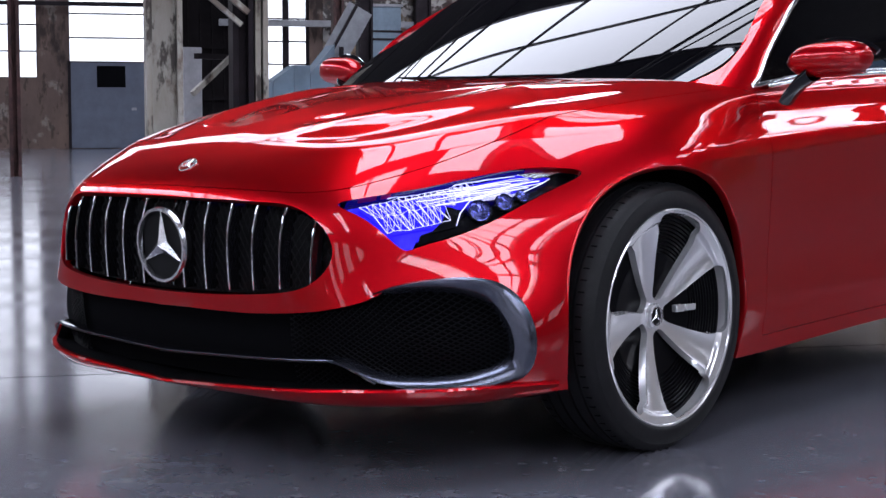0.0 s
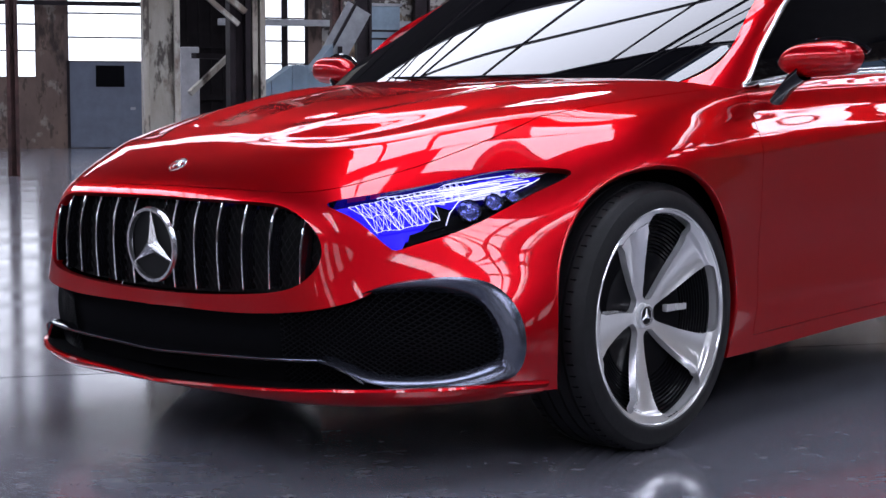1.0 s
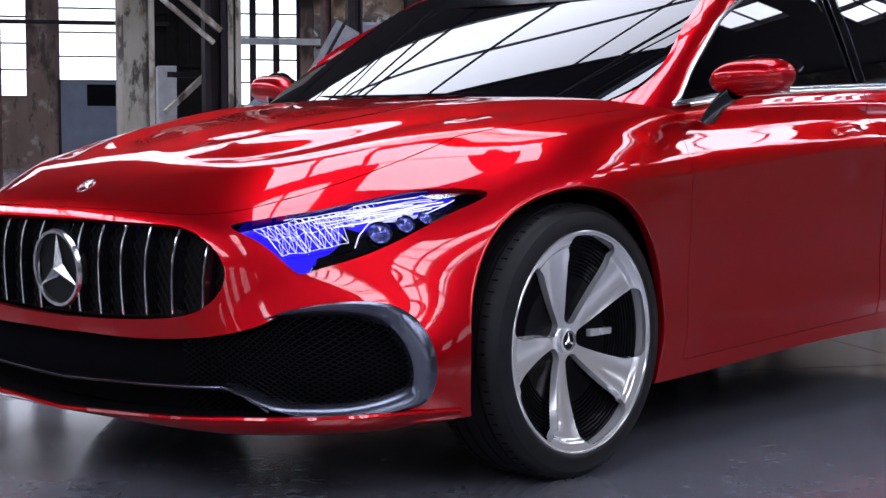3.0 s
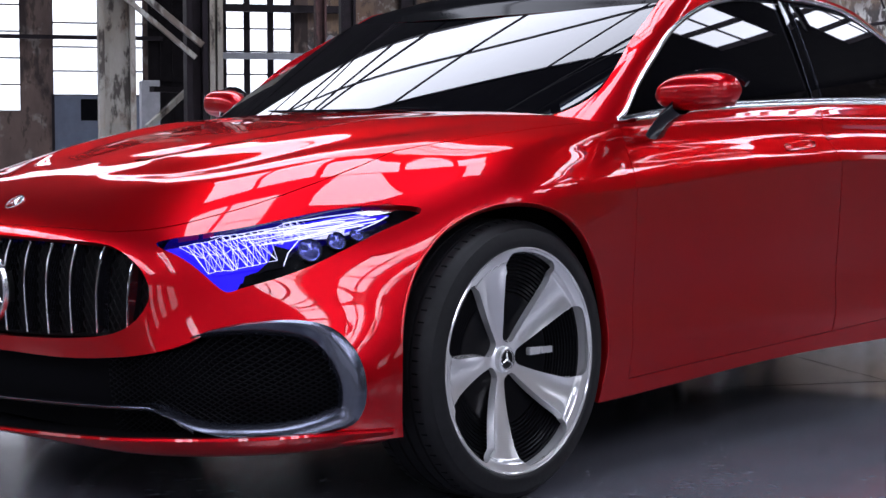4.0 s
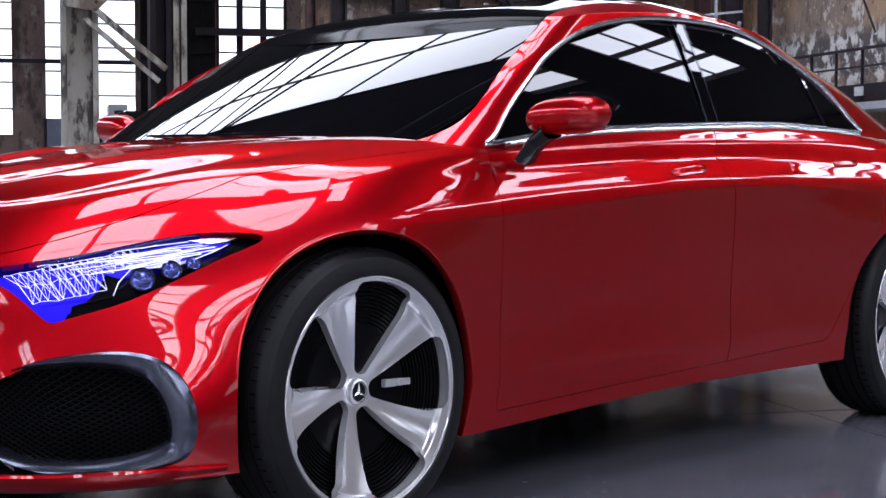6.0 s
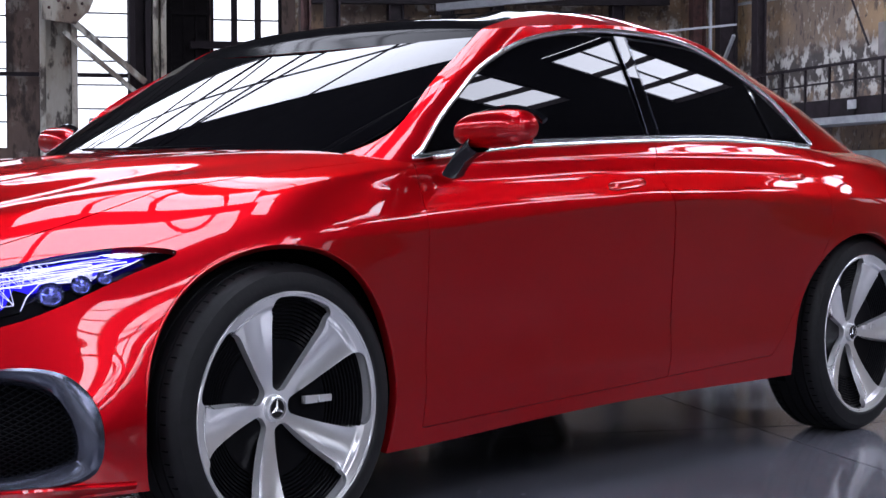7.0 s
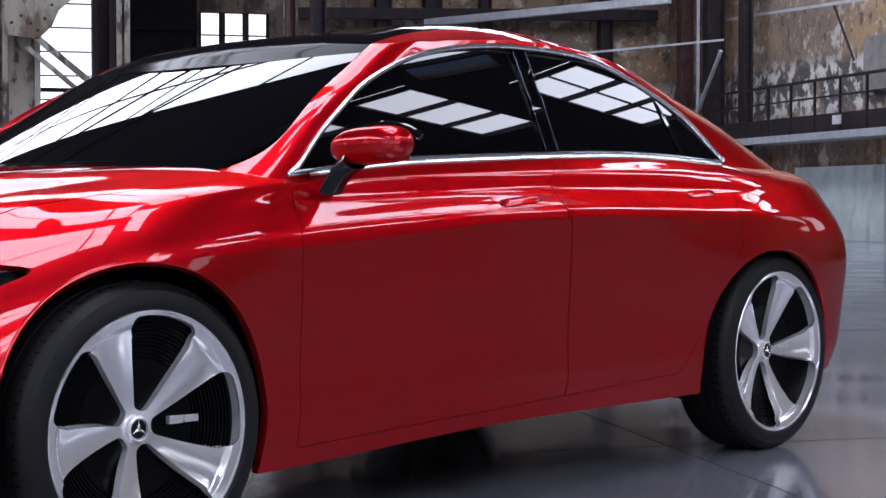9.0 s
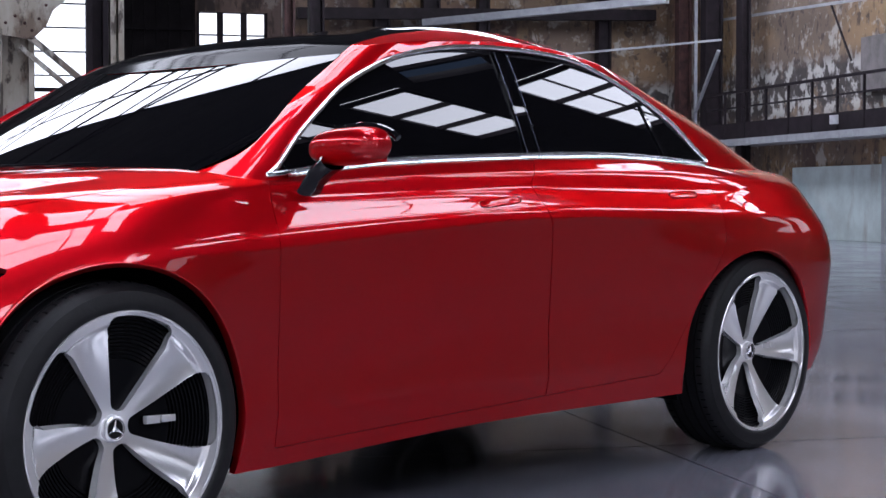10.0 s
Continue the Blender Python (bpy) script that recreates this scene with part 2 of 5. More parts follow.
def tube(bm, pts, radius, sides=8, flat=1.0, closed=False):
    """A tube along points, its width across scaled by flat."""
    pts = [Vector(q) for q in pts]
    n, rings = len(pts), []
    side = None
    for i, q in enumerate(pts):
        d = (pts[(i + 1) % n] - pts[i - 1]) if closed or 0 < i < n - 1 else (pts[1] - pts[0] if i == 0 else pts[-1] - pts[-2])
        d.normalize()
        if side is None:
            side = d.cross(Vector((0.0, 0.31, 0.95)))
            if side.length < 0.1:
                side = d.cross(Vector((1, 0, 0)))
        side = (side - d * side.dot(d)).normalized()
        up = d.cross(side)
        r = radius[i] if hasattr(radius, "__len__") else radius
        rings.append([bm.verts.new(q + side * math.cos(a) * r + up * math.sin(a) * r * flat) for a in [2 * math.pi * k / sides for k in range(sides)]])
    for i in range(n if closed else n - 1):
        a, b = rings[i], rings[(i + 1) % n]
        for k in range(sides):
            bm.faces.new((a[k], a[(k + 1) % sides], b[(k + 1) % sides], b[k]))
    if not closed:
        bm.faces.new(rings[0][::-1])
        bm.faces.new(rings[-1])


def lathe(bm, profile, steps=96, axis_y=True):
    """Turns a profile of (radius, depth) about the y axis."""
    rings = [[bm.verts.new((r * math.cos(2 * math.pi * k / steps), y, r * math.sin(2 * math.pi * k / steps))) for k in range(steps)] for r, y in profile]
    for a, b in zip(rings, rings[1:]):
        for k in range(steps):
            bm.faces.new((a[k], a[(k + 1) % steps], b[(k + 1) % steps], b[k]))
    return rings

# ==== the car's body
# rails: x, half-width, z, from the nose's middle round the side to the tail's middle
SILL = [(-.90, 0, .205), (-.892, .273, .205), (-.857, .508, .205), (-.744, .685, .205), (-.516, .82, .205), (-.30, .868, .205), (0, .885, .205), (.45, .868, .205),
        (1.2, .866, .235), (1.9, .866, .237), (2.4, .878, .237), (2.75, .895, .24), (3.12, .85, .25), (3.34, .72, .255), (3.50, .45, .26), (3.54, 0, .26)]
LOW = [(-.93, 0, .33), (-.921, .273, .33), (-.885, .515, .33), (-.769, .69, .33), (-.536, .84, .33), (-.30, .885, .33), (0, .908, .33), (.45, .882, .33),
       (1.2, .882, .34), (1.9, .882, .34), (2.4, .898, .34), (2.75, .917, .34), (3.14, .868, .34), (3.39, .735, .345), (3.56, .46, .35), (3.60, 0, .35)]
WAIST = [(-.94, 0, .50), (-.931, .273, .50), (-.881, .506, .50), (-.769, .628, .50), (-.516, .79, .50), (-.28, .875, .50), (0, .915, .51), (.45, .893, .52),
         (1.2, .893, .53), (1.9, .893, .54), (2.4, .910, .54), (2.75, .925, .54), (3.16, .876, .53), (3.43, .74, .53), (3.60, .46, .53), (3.64, 0, .53)]
CREASE = [(-.922, 0, .665), (-.911, .273, .663), (-.852, .489, .655), (-.749, .59, .65), (-.516, .71, .665), (-.26, .815, .695), (0, .905, .735), (.45, .899, .757),
          (1.2, .903, .812), (1.9, .904, .824), (2.4, .910, .797), (2.75, .914, .785), (3.17, .862, .77), (3.43, .725, .76), (3.60, .45, .75), (3.63, 0, .75)]
FENDER = [(-.88, 0, .715), (-.866, .263, .713), (-.806, .465, .708), (-.706, .56, .71), (-.484, .66, .738), (-.24, .75, .778), (0, .84, .832), (.45, .85, .878),
          (1.2, .858, .912), (1.9, .858, .92), (2.4, .865, .915), (2.75, .862, .905), (3.16, .797, .885), (3.38, .675, .87), (3.53, .43, .87), (3.56, 0, .87)]
SHOULDER = [(-.80, 0, .765), (-.782, .24, .768), (-.719, .42, .773), (-.619, .51, .785), (-.409, .59, .825), (-.2, .65, .86), (.02, .71, .895), (.45, .785, .942),
            (1.2, .80, .992), (1.9, .79, 1.015), (2.4, .785, 1.008), (2.75, .77, .985), (3.13, .71, .972), (3.33, .60, .965), (3.45, .36, .960), (3.47, 0, .960)]
BONNET = [(-.66, 0, .825), (-.632, .13, .83), (-.567, .24, .845), (-.457, .30, .868), (-.273, .35, .90), (-.10, .38, .928), (.08, .42, .948), (.45, .60, .972),
          (1.2, .5, 1.0), (1.9, .5, 1.03), (2.4, .5, 1.03), (2.7, .45, 1.02), (2.95, .38, 1.01), (3.08, .28, 1.0), (3.15, .15, 1.0), (3.17, 0, 1.0)]
SPINE = [(-.50, 0, .872), (-.47, 0, .878), (-.41, 0, .89), (-.32, 0, .906), (-.18, 0, .927), (-.03, 0, .945), (.12, 0, .958), (.42, 0, .982),
         (1.2, 0, 1.01), (1.9, 0, 1.04), (2.4, 0, 1.04), (2.65, 0, 1.03), (2.85, 0, 1.02), (2.93, 0, 1.015), (2.97, 0, 1.01), (2.98, 0, 1.01)]
LEVELS = (0, .125, .295, .46, .54, .66, .93, 1.25)
car = thing("car", "glossy red four-door saloon with dark glass on polished concrete", "car", at=pose(0, 0, 0))


def bonnet_relief(k, v):
    """Two long ridges on the bonnet with shallow hollows outside them, dying out before the windscreen and the nose."""
    fade = np.clip((k - .4) / 1.6, 0, 1) ** 2 * np.clip((7.0 - k) / 1.5, 0, 1) ** 2
    return fade * (.0085 * np.exp(-(np.hypot(v - .915, .007) - .007) / .055) - .0105 * np.exp(-((v - .79) / .050) ** 2) + .0030 * np.exp(-((v - .675) / .03) ** 2) - .0075 * np.exp(-((v - 1.0) / .045) ** 2))


def flank_swell(k, v):
    """A soft shelf over the crease, a hollow above it and a slight swelling low on the doors."""
    fade = np.clip((k - 5.6) / 1.2, 0, 1) * np.clip((12.6 - k) / 1.6, 0, 1)
    return fade * (.0042 * np.exp(-((v - .482) / .016) ** 2) - .0050 * np.exp(-((v - .535) / .024) ** 2) + .0032 * np.exp(-((v - .590) / .018) ** 2) - .004 * np.exp(-((v - .27) / .08) ** 2) + .0045 * np.exp(-((v - .14) / .05) ** 2))


whole = hull = lofted([SILL, LOW, WAIST, CREASE, FENDER, SHOULDER, BONNET, SPINE], LEVELS, (560, 170), (3, (6.0, 7.0, 9.2, 10.6), (0, 1, 1, 0)), bonnet_relief, flank_swell)


def ellipse(s, cx, cz, rx, rz):
    return (np.hypot((s.p[:, 0] - cx) / rx, (s.p[:, 2] - cz) / rz) - 1) * min(rx, rz)


# wheel openings
for cx, cz, rx, rz in ((-.022, .335, .380, .403), (2.66, .335, .405, .372)):
    low_enough = np.where(hull.p[:, 1] < -.5, 0.0, 9.0)
    hull = hull.split(ellipse(hull, cx, cz, rx, rz) + low_enough)[1]
# the cabin's footprint is open
CABIN = outline([(.22, 0.0), (.28, .40), (.44, .66), (.62, .775), (1.1, .782), (1.6, .78), (2.1, .78), (2.5, .765), (2.85, .66), (3.0, .42), (3.06, 0.0),
                 (3.0, -.42), (2.85, -.66), (2.5, -.765), (2.1, -.78), (1.6, -.78), (1.1, -.782), (.62, -.775), (.44, -.66), (.28, -.40)])
hull = hull.split(np.where(hull.w[:, 1] > .55, inside_of(CABIN, hull.p[:, :2]) - .03, -1))[0]

# grille opening, in front view
MOUTH = outline([(-.31, .660), (0, .663), (.31, .660), (.438, .648), (.511, .602), (.535, .535), (.500, .477), (.406, .447), (.2, .431), (0, .427),
                 (-.2, .431), (-.406, .447), (-.500, .477), (-.535, .535), (-.511, .602), (-.438, .648)])
g = np.where(hull.p[:, 0] < -.6, inside_of(MOUTH, hull.p[:, 1:]), -1)
hull, mouth = hull.split(g)
# lower intake opening, by station and height
INTAKE = outline([(-1, .393), (0, .391), (1, .393), (2, .41), (2.7, .44), (3.1, .474), (3.5, .485), (3.83, .473), (4.06, .42), (4.17, .335), (4.08, .262), (3.8, .236),
                  (3.4, .226), (3.05, .218), (2.75, .190), (2.0, .185), (1, .185), (0, .185), (-1, .185), (-2, .185), (-2, .41)])
g = np.where(hull.w[:, 0] < 6, inside_of(INTAKE * (.22, 1), np.stack((hull.w[:, 0] * .22, hull.p[:, 2]), 1)), -1)
hull, intake = hull.split(g)
# headlamp, in side view
LAMP = outline([(-.818, .662), (-.795, .625), (-.738, .557), (-.70, .556), (-.60, .585), (-.48, .631), (-.36, .679), (-.255, .721), (-.30, .735), (-.37, .735), (-.50, .718), (-.66, .689)], 8)
g = np.where((hull.p[:, 1] < -.3) & (hull.p[:, 2] > .5), inside_of(LAMP, hull.p[:, ::2]), -1)
hull, lamp = hull.split(g)

# panels: bonnet, doors; the shut lines between them are gaps
GAP = .0010


def bonnet_field(s):
    """Positive on the bonnet, which starts just over the grille and widens to the shoulders."""
    edge = .495 + .165 * np.clip((s.w[:, 0] - 1.6) / 3.4, 0, 1) ** 1.3
    return np.where(s.p[:, 0] < .6, (s.w[:, 1] - edge) * .85, -1)


rest, bonnet = hull.split(bonnet_field(hull))
seams = []
body, strip = rest.split(np.where(rest.p[:, 0] < .55, bonnet_field(rest) + .003, -1))
seams.append(strip)


def door_field(s, x0, x1):
    x, z = s.p[:, 0], s.p[:, 2]
    sill = .252 + .022 * np.clip((x - .47) / .6, 0, 3)
    d = np.minimum.reduce((x - x0(z), x1(z) - x, z - sill))
    return np.where((s.w[:, 0] > 6) & (s.w[:, 0] < 12) & (s.w[:, 1] < .7), d, -1)


def front_edge(z):
    return .468 + .028 * np.clip((z - .75) / .19, 0, 1) ** 1.5


def middle_edge(z):
    return 1.548 - .040 * np.clip((z - .80) / .13, 0, 1) + .075 * np.clip((z - .93) / .08, 0, 1)


def rear_edge(z):
    return 2.465 - .285 * np.clip((.755 - z) / .385, 0, 2) ** 1.25


doors = []
for name, x0, x1 in (("front_door", front_edge, middle_edge), ("rear_door", middle_edge, rear_edge)):
    f = door_field(body, x0, x1)
    body, inner = body.split(f)
    strip, panel = inner.split(door_field(inner, x0, x1) - 2 * GAP)
    seams.append(strip)
    doors.append((name, panel))

sheet_object("body", body.both().plus_rim(.02), PAINT, car, "glossy metallic red body shell")
sheet_object("bonnet", bonnet.both().plus_rim(.012), PAINT, car)
for name, panel in doors:
    sheet_object(name, panel.plus_rim(.012), PAINT, car)
    sheet_object(name, panel.mirrored().plus_rim(.012), PAINT, car)
# gap strips, coloured light to imitate the highlight along the panel edges
for strip in seams:
    sheet_object("shut_line", strip.inset(.006), SEAM_GLINT, car)
    sheet_object("shut_line", strip.mirrored().inset(.006), SEAM_GLINT, car)
sheet_object("grille_backing", mouth.inset(.045).both(), MATT_BLACK, car)
sheet_object("intake_backing", intake.inset(.05).both(), WELL_BLACK, car)

# ==== grille
FRONT = (whole.p[:, 0] < -.7) & (whole.p[:, 2] > .38) & (whole.p[:, 2] < .70)
NOSE_P, NOSE_N = whole.p[FRONT], whole.n[FRONT]


def nose(y, z, depth=0.0):
    """The place on the nose at y and z, pushed in by depth."""
    q, n = NOSE_P, NOSE_N
    i = np.argmin((q[:, 1] + abs(y)) ** 2 + (q[:, 2] - z) ** 2)
    x = q[i, 0] - (n[i, 1] * (-abs(y) - q[i, 1]) + n[i, 2] * (z - q[i, 2])) / n[i, 0]
    return Vector((x + depth, y, z))


def mouth_height(y):
    inner = MOUTH[np.abs(MOUTH[:, 0] - y) < .03]
    return inner[:, 1].min(), inner[:, 1].max()


for k in range(-6, 7):
    y, sunk = k * .081, 0 if k else .030
    lo, hi = mouth_height(y)
    rows = [lo + .012 + (hi - lo - .022) * i / 14 for i in range(15)]
    bm = bmesh.new()
    for i, z in enumerate(rows):
        q = nose(y, z, sunk + .012 - .005 * math.sin(math.pi * i / 14))
        bm.verts.new(q + Vector((0, -.004, 0)))
        bm.verts.new(q + Vector((.034, -.007, 0)))
        bm.verts.new(q + Vector((.034, .007, 0)))
        bm.verts.new(q + Vector((0, .004, 0)))
    bm.verts.ensure_lookup_table()
    for i in range(14):
        for a in range(4):
            b = (a + 1) % 4
            bm.faces.new([bm.verts[4 * i + a], bm.verts[4 * i + b], bm.verts[4 * i + 4 + b], bm.verts[4 * i + 4 + a]])
    slat = part("grille_slat", bm, GLOSS_BLACK, car, "black upright grille slat with a chrome edge")
    bm = bmesh.new()
    tube(bm, [nose(y, z, sunk + .012 - .005 * math.sin(math.pi * i / 14)) for i, z in enumerate(rows)], .0027, 8, .6)
    part("slat_edge", bm, CHROME, slat, "thin chrome edge")
# fine mesh behind the slats
bm = bmesh.new()
for sgn in (1, -1):
    for k in range(-60, 61):
        zs = np.linspace(.43, .665, 40)
        row = np.stack((k * .018 + sgn * (zs - .545) * .6, zs), 1)
        row = row[inside_of(MOUTH, row) > .004]
        if len(row) > 2:
            tube(bm, [nose(y, z, .037) for y, z in np.concatenate((row[::5], row[-1:]))], .0018, 4)
tagged(part("grille_mesh", bm, MATT_BLACK, car), kind="stuff")


def star(bm, radius, depth, thick):
    """A three-pointed ridge star facing -y, in the xz plane."""
    for k in range(3):
        a = math.pi / 2 + k * 2 * math.pi / 3
        tip = bm.verts.new((radius * math.cos(a), 0, radius * math.sin(a)))
        l = bm.verts.new((thick * math.cos(a - math.pi / 3), 0, thick * math.sin(a - math.pi / 3)))
        r = bm.verts.new((thick * math.cos(a + math.pi / 3), 0, thick * math.sin(a + math.pi / 3)))
        mid = bm.verts.new((0, -depth, 0))
        back = bm.verts.new((0, depth * .4, 0))
        for f in ((mid, l, tip), (mid, tip, r), (back, tip, l), (back, r, tip)):
            bm.faces.new(f)


def ring(bm, radius, thick, depth, steps=64):
    prof = [(radius - thick, 0), (radius - thick * .75, -depth), (radius + thick * .5, -depth), (radius + thick, 0), (radius, depth)]
    lathe(bm, prof + prof[:1], steps)


def emblem(parent, m, radius, plate=GLOSS_BLACK):
    """A round badge with a ring and a three-pointed star."""
    e = tagged(new("emblem"), "chrome ring badge with a three-pointed star")
    e.parent = parent
    e.matrix_basis = m
    bm = bmesh.new()
    ring(bm, radius * .94, radius * .06, radius * .10)
    part("badge_ring", bm, BRIGHT, e)
    bm = bmesh.new()
    star(bm, radius * .90, radius * .16, radius * .205)
    part("badge_star", bm, BRIGHT, e, smooth=False)
    if plate:
        bm = bmesh.new()
        lathe(bm, [(.0005, radius * .05), (radius * .9, radius * .05), (radius * .95, radius * .2)], 48)
        part("badge_plate", bm, plate, e)
    return e


emblem(car, pose(-.934, -.004, .541, 4, 0, -90), .096, MATT_BLACK)
emblem(car, Matrix.Translation((-.848, 0, .7385)) @ pose(0, 0, 0, -55, 0, -90), .026, ALLOY)

# ==== lower front: intake frames, blade, lip, mesh
def band(bm, loop):
    """A strip through rows of points."""
    rows = [[bm.verts.new(q) for q in row] for row in loop]
    for a, b in zip(rows, rows[1:]):
        for i in range(len(a) - 1):
            bm.faces.new((a[i], a[i + 1], b[i + 1], b[i]))


frame_line = natural(np.arange(13), [(2.75, .452), (3.12, .474), (3.5, .485), (3.83, .473), (4.05, .42), (4.16, .335), (4.08, .262), (3.8, .236), (3.4, .226), (3.0, .230), (2.65, .248), (2.35, .280), (2.1, .294)])
wide = natural(np.arange(13), [[v] for v in (.004, .014, .025, .040, .050, .052, .047, .034, .024, .019, .010, .005, .004)])
for side in (1, -1):
    bm = bmesh.new()
    rows = []
    ts = np.linspace(0, 12, 90)
    line, breadth = frame_line(ts), wide(ts)[:, 0]
    for i in range(90):
        a, b = line[max(i - 1, 0)] * (.23, 1), line[min(i + 1, 89)] * (.23, 1)
        d = (b - a) / np.linalg.norm(b - a)
        inward = np.array((d[1], -d[0]))
        row = []
        for f, up in ((-.05, -.012), (0, .004), (.25, .009), (.6, .004), (.95, -.012), (1.05, -.045)):
            k, z = (line[i] * (.23, 1) + inward * breadth[i] * f) / (.23, 1)
            q, n = whole.at(k, max(z, .212))
            q = q + n * up
            row.append((q.x, q.y * side, q.z))
        rows.append(row if side > 0 else row[::-1])
    band(bm, rows)
    part("intake_frame", bm, GUNMETAL, car, "dark grey satin metal intake frame")
    # diamond mesh
    bm = bmesh.new()
    for slope in (.62, -.62):
        for c in range(-70, 90):
            kk = np.linspace(1.6, 4.25, 130)
            row = np.stack((kk, .35 + c * .0135 + slope * (kk - 3) * .23), 1)
            if row[:, 1].min() > .49 or row[:, 1].max() < .21:
                continue
            row = row[inside_of(INTAKE * (.22, 1), row * (.22, 1)) > .004]
            if len(row) > 4:
                tri = []
                for k, z in np.concatenate((row[::5], row[-1:])):
                    q, n = whole.at(k, z)
                    q = q - n * .034
                    tri.append((q.x, q.y * side, q.z))
                tube(bm, tri, .0021, 4)
    tagged(part("intake_mesh", bm, MESH_BLACK, car, "black diamond mesh"), kind="stuff")
ks = np.concatenate((-np.linspace(2.62, 0, 50)[:-1], np.linspace(0, 2.62, 50)))


def swept(section, lift):
    """Sweeps a section of (outward, z) along the front, with z raised by lift(k)."""
    bm = bmesh.new()
    rows = []
    for k in ks:
        row = []
        for out, z in (section(abs(k)) if callable(section) else section):
            q, n = whole.at(abs(k), .262)
            n.z = 0
            n.normalize()
            q = q + n * (out - .022 * min(max((abs(k) - 3.2) / .8, 0), 1) ** 2)
            row.append((q.x, q.y * (1 if k >= 0 else -1), z + lift(abs(k))))
        rows.append(row)
    band(bm, rows)
    return bm


def blade_lift(k):
    """The blade rises towards its ends and then dips into the intake frames."""
    return .008 + .010 * min(k, 2.1) - .050 * min(max((k - 2.12) / .5, 0), 1) ** 1.4


def lip_height(k):
    return float(np.interp(k, (0, 1.5, 2.3, 3.6, 4.5), (.008, .026, .036, .036, .026)))


part("intake_blade", swept([(-.03, .270), (-.004, .272), (.006, .268), (.007, .262), (-.002, .256), (-.03, .250)], blade_lift), GLOSS_BLACK, car, "gloss black cross blade")
bm = bmesh.new()
tube(bm, [(lambda q, n: (q.x + n.x * .007, (q.y + n.y * .007) * (1 if k >= 0 else -1), (.2665 + blade_lift(abs(k)))))(*whole.at(abs(k), .262)) for k in ks], .0017, 6)
part("blade_trim", bm, GUNMETAL, car, "thin grey metal trim line")
ks = np.concatenate((-np.linspace(4.5, 0, 80)[:-1], np.linspace(0, 4.5, 80)))
part("front_lip", swept(lambda k: [(-.10, .186), (-.020, .185), (-.004, .187 + .2 * lip_height(k)), (.014, .188 + .75 * lip_height(k)), (.021, .189 + lip_height(k)), (.019, .195 + lip_height(k)), (.008, .196 + lip_height(k))], lambda k: .004 * max(k - 2.4, 0)), PAINT, car, "red front lip, tucked under towards its ends")
part("splitter_tray", swept([(.010, .1955), (-.02, .197), (-.12, .202)], lambda k: lip_height(k) + .004 * max(k - 2.4, 0)), WELL_BLACK, car, "black tray above the lip")

# ==== headlamps
BLUE = node_material("blue_lamp", (0.01, 0.01, 0.5), rough=0.15)
BLUE.node_tree.nodes["Principled BSDF"].inputs["Emission Color"].default_value = (0.035, 0.012, 0.95, 1)
BLUE.node_tree.nodes["Principled BSDF"].inputs["Emission Strength"].default_value = 0.6
WEB = node_material("light_web", (0.8, 0.8, 0.9), rough=0.2)
WEB.node_tree.nodes["Principled BSDF"].inputs["Emission Color"].default_value = (0.62, 0.62, 1.0, 1)
WEB.node_tree.nodes["Principled BSDF"].inputs["Emission Strength"].default_value = 0.75
BLUE_GLASS = node_material("blue_lens", (0.16, 0.18, 0.55), rough=0.06, metal=0.8)
LENS = bpy.data.materials.new("clear_lens")
LENS.use_nodes = True
lp = LENS.node_tree.nodes["Principled BSDF"]
lp.inputs["Transmission Weight"].default_value, lp.inputs["Roughness"].default_value, lp.inputs["IOR"].default_value = 1.0, 0.0, 1.03
lamp_fit = np.linalg.lstsq(np.stack([np.ones(len(lamp.p)), lamp.p[:, 0], lamp.p[:, 2], lamp.p[:, 0] ** 2, lamp.p[:, 0] * lamp.p[:, 2], lamp.p[:, 2] ** 2], 1), lamp.p[:, 1], rcond=None)[0]
LAMP_NORMAL = Vector(lamp.n.mean(axis=0)).normalized()


def in_lamp(x, z, depth):
    y = float(lamp_fit @ np.array((1, x, z, x * x, x * z, z * z)))
    return Vector((x, y, z)) - LAMP_NORMAL * depth


def lamp_plate(bm, pts, depth, thick=.006):
    top = [bm.verts.new(in_lamp(x, z, depth)) for x, z in pts]
    low = [bm.verts.new(in_lamp(x, z, depth + thick)) for x, z in pts]
    bm.faces.new(top)
    for i in range(len(pts)):
        j = (i + 1) % len(pts)
        bm.faces.new((top[i], low[i], low[j], top[j]))


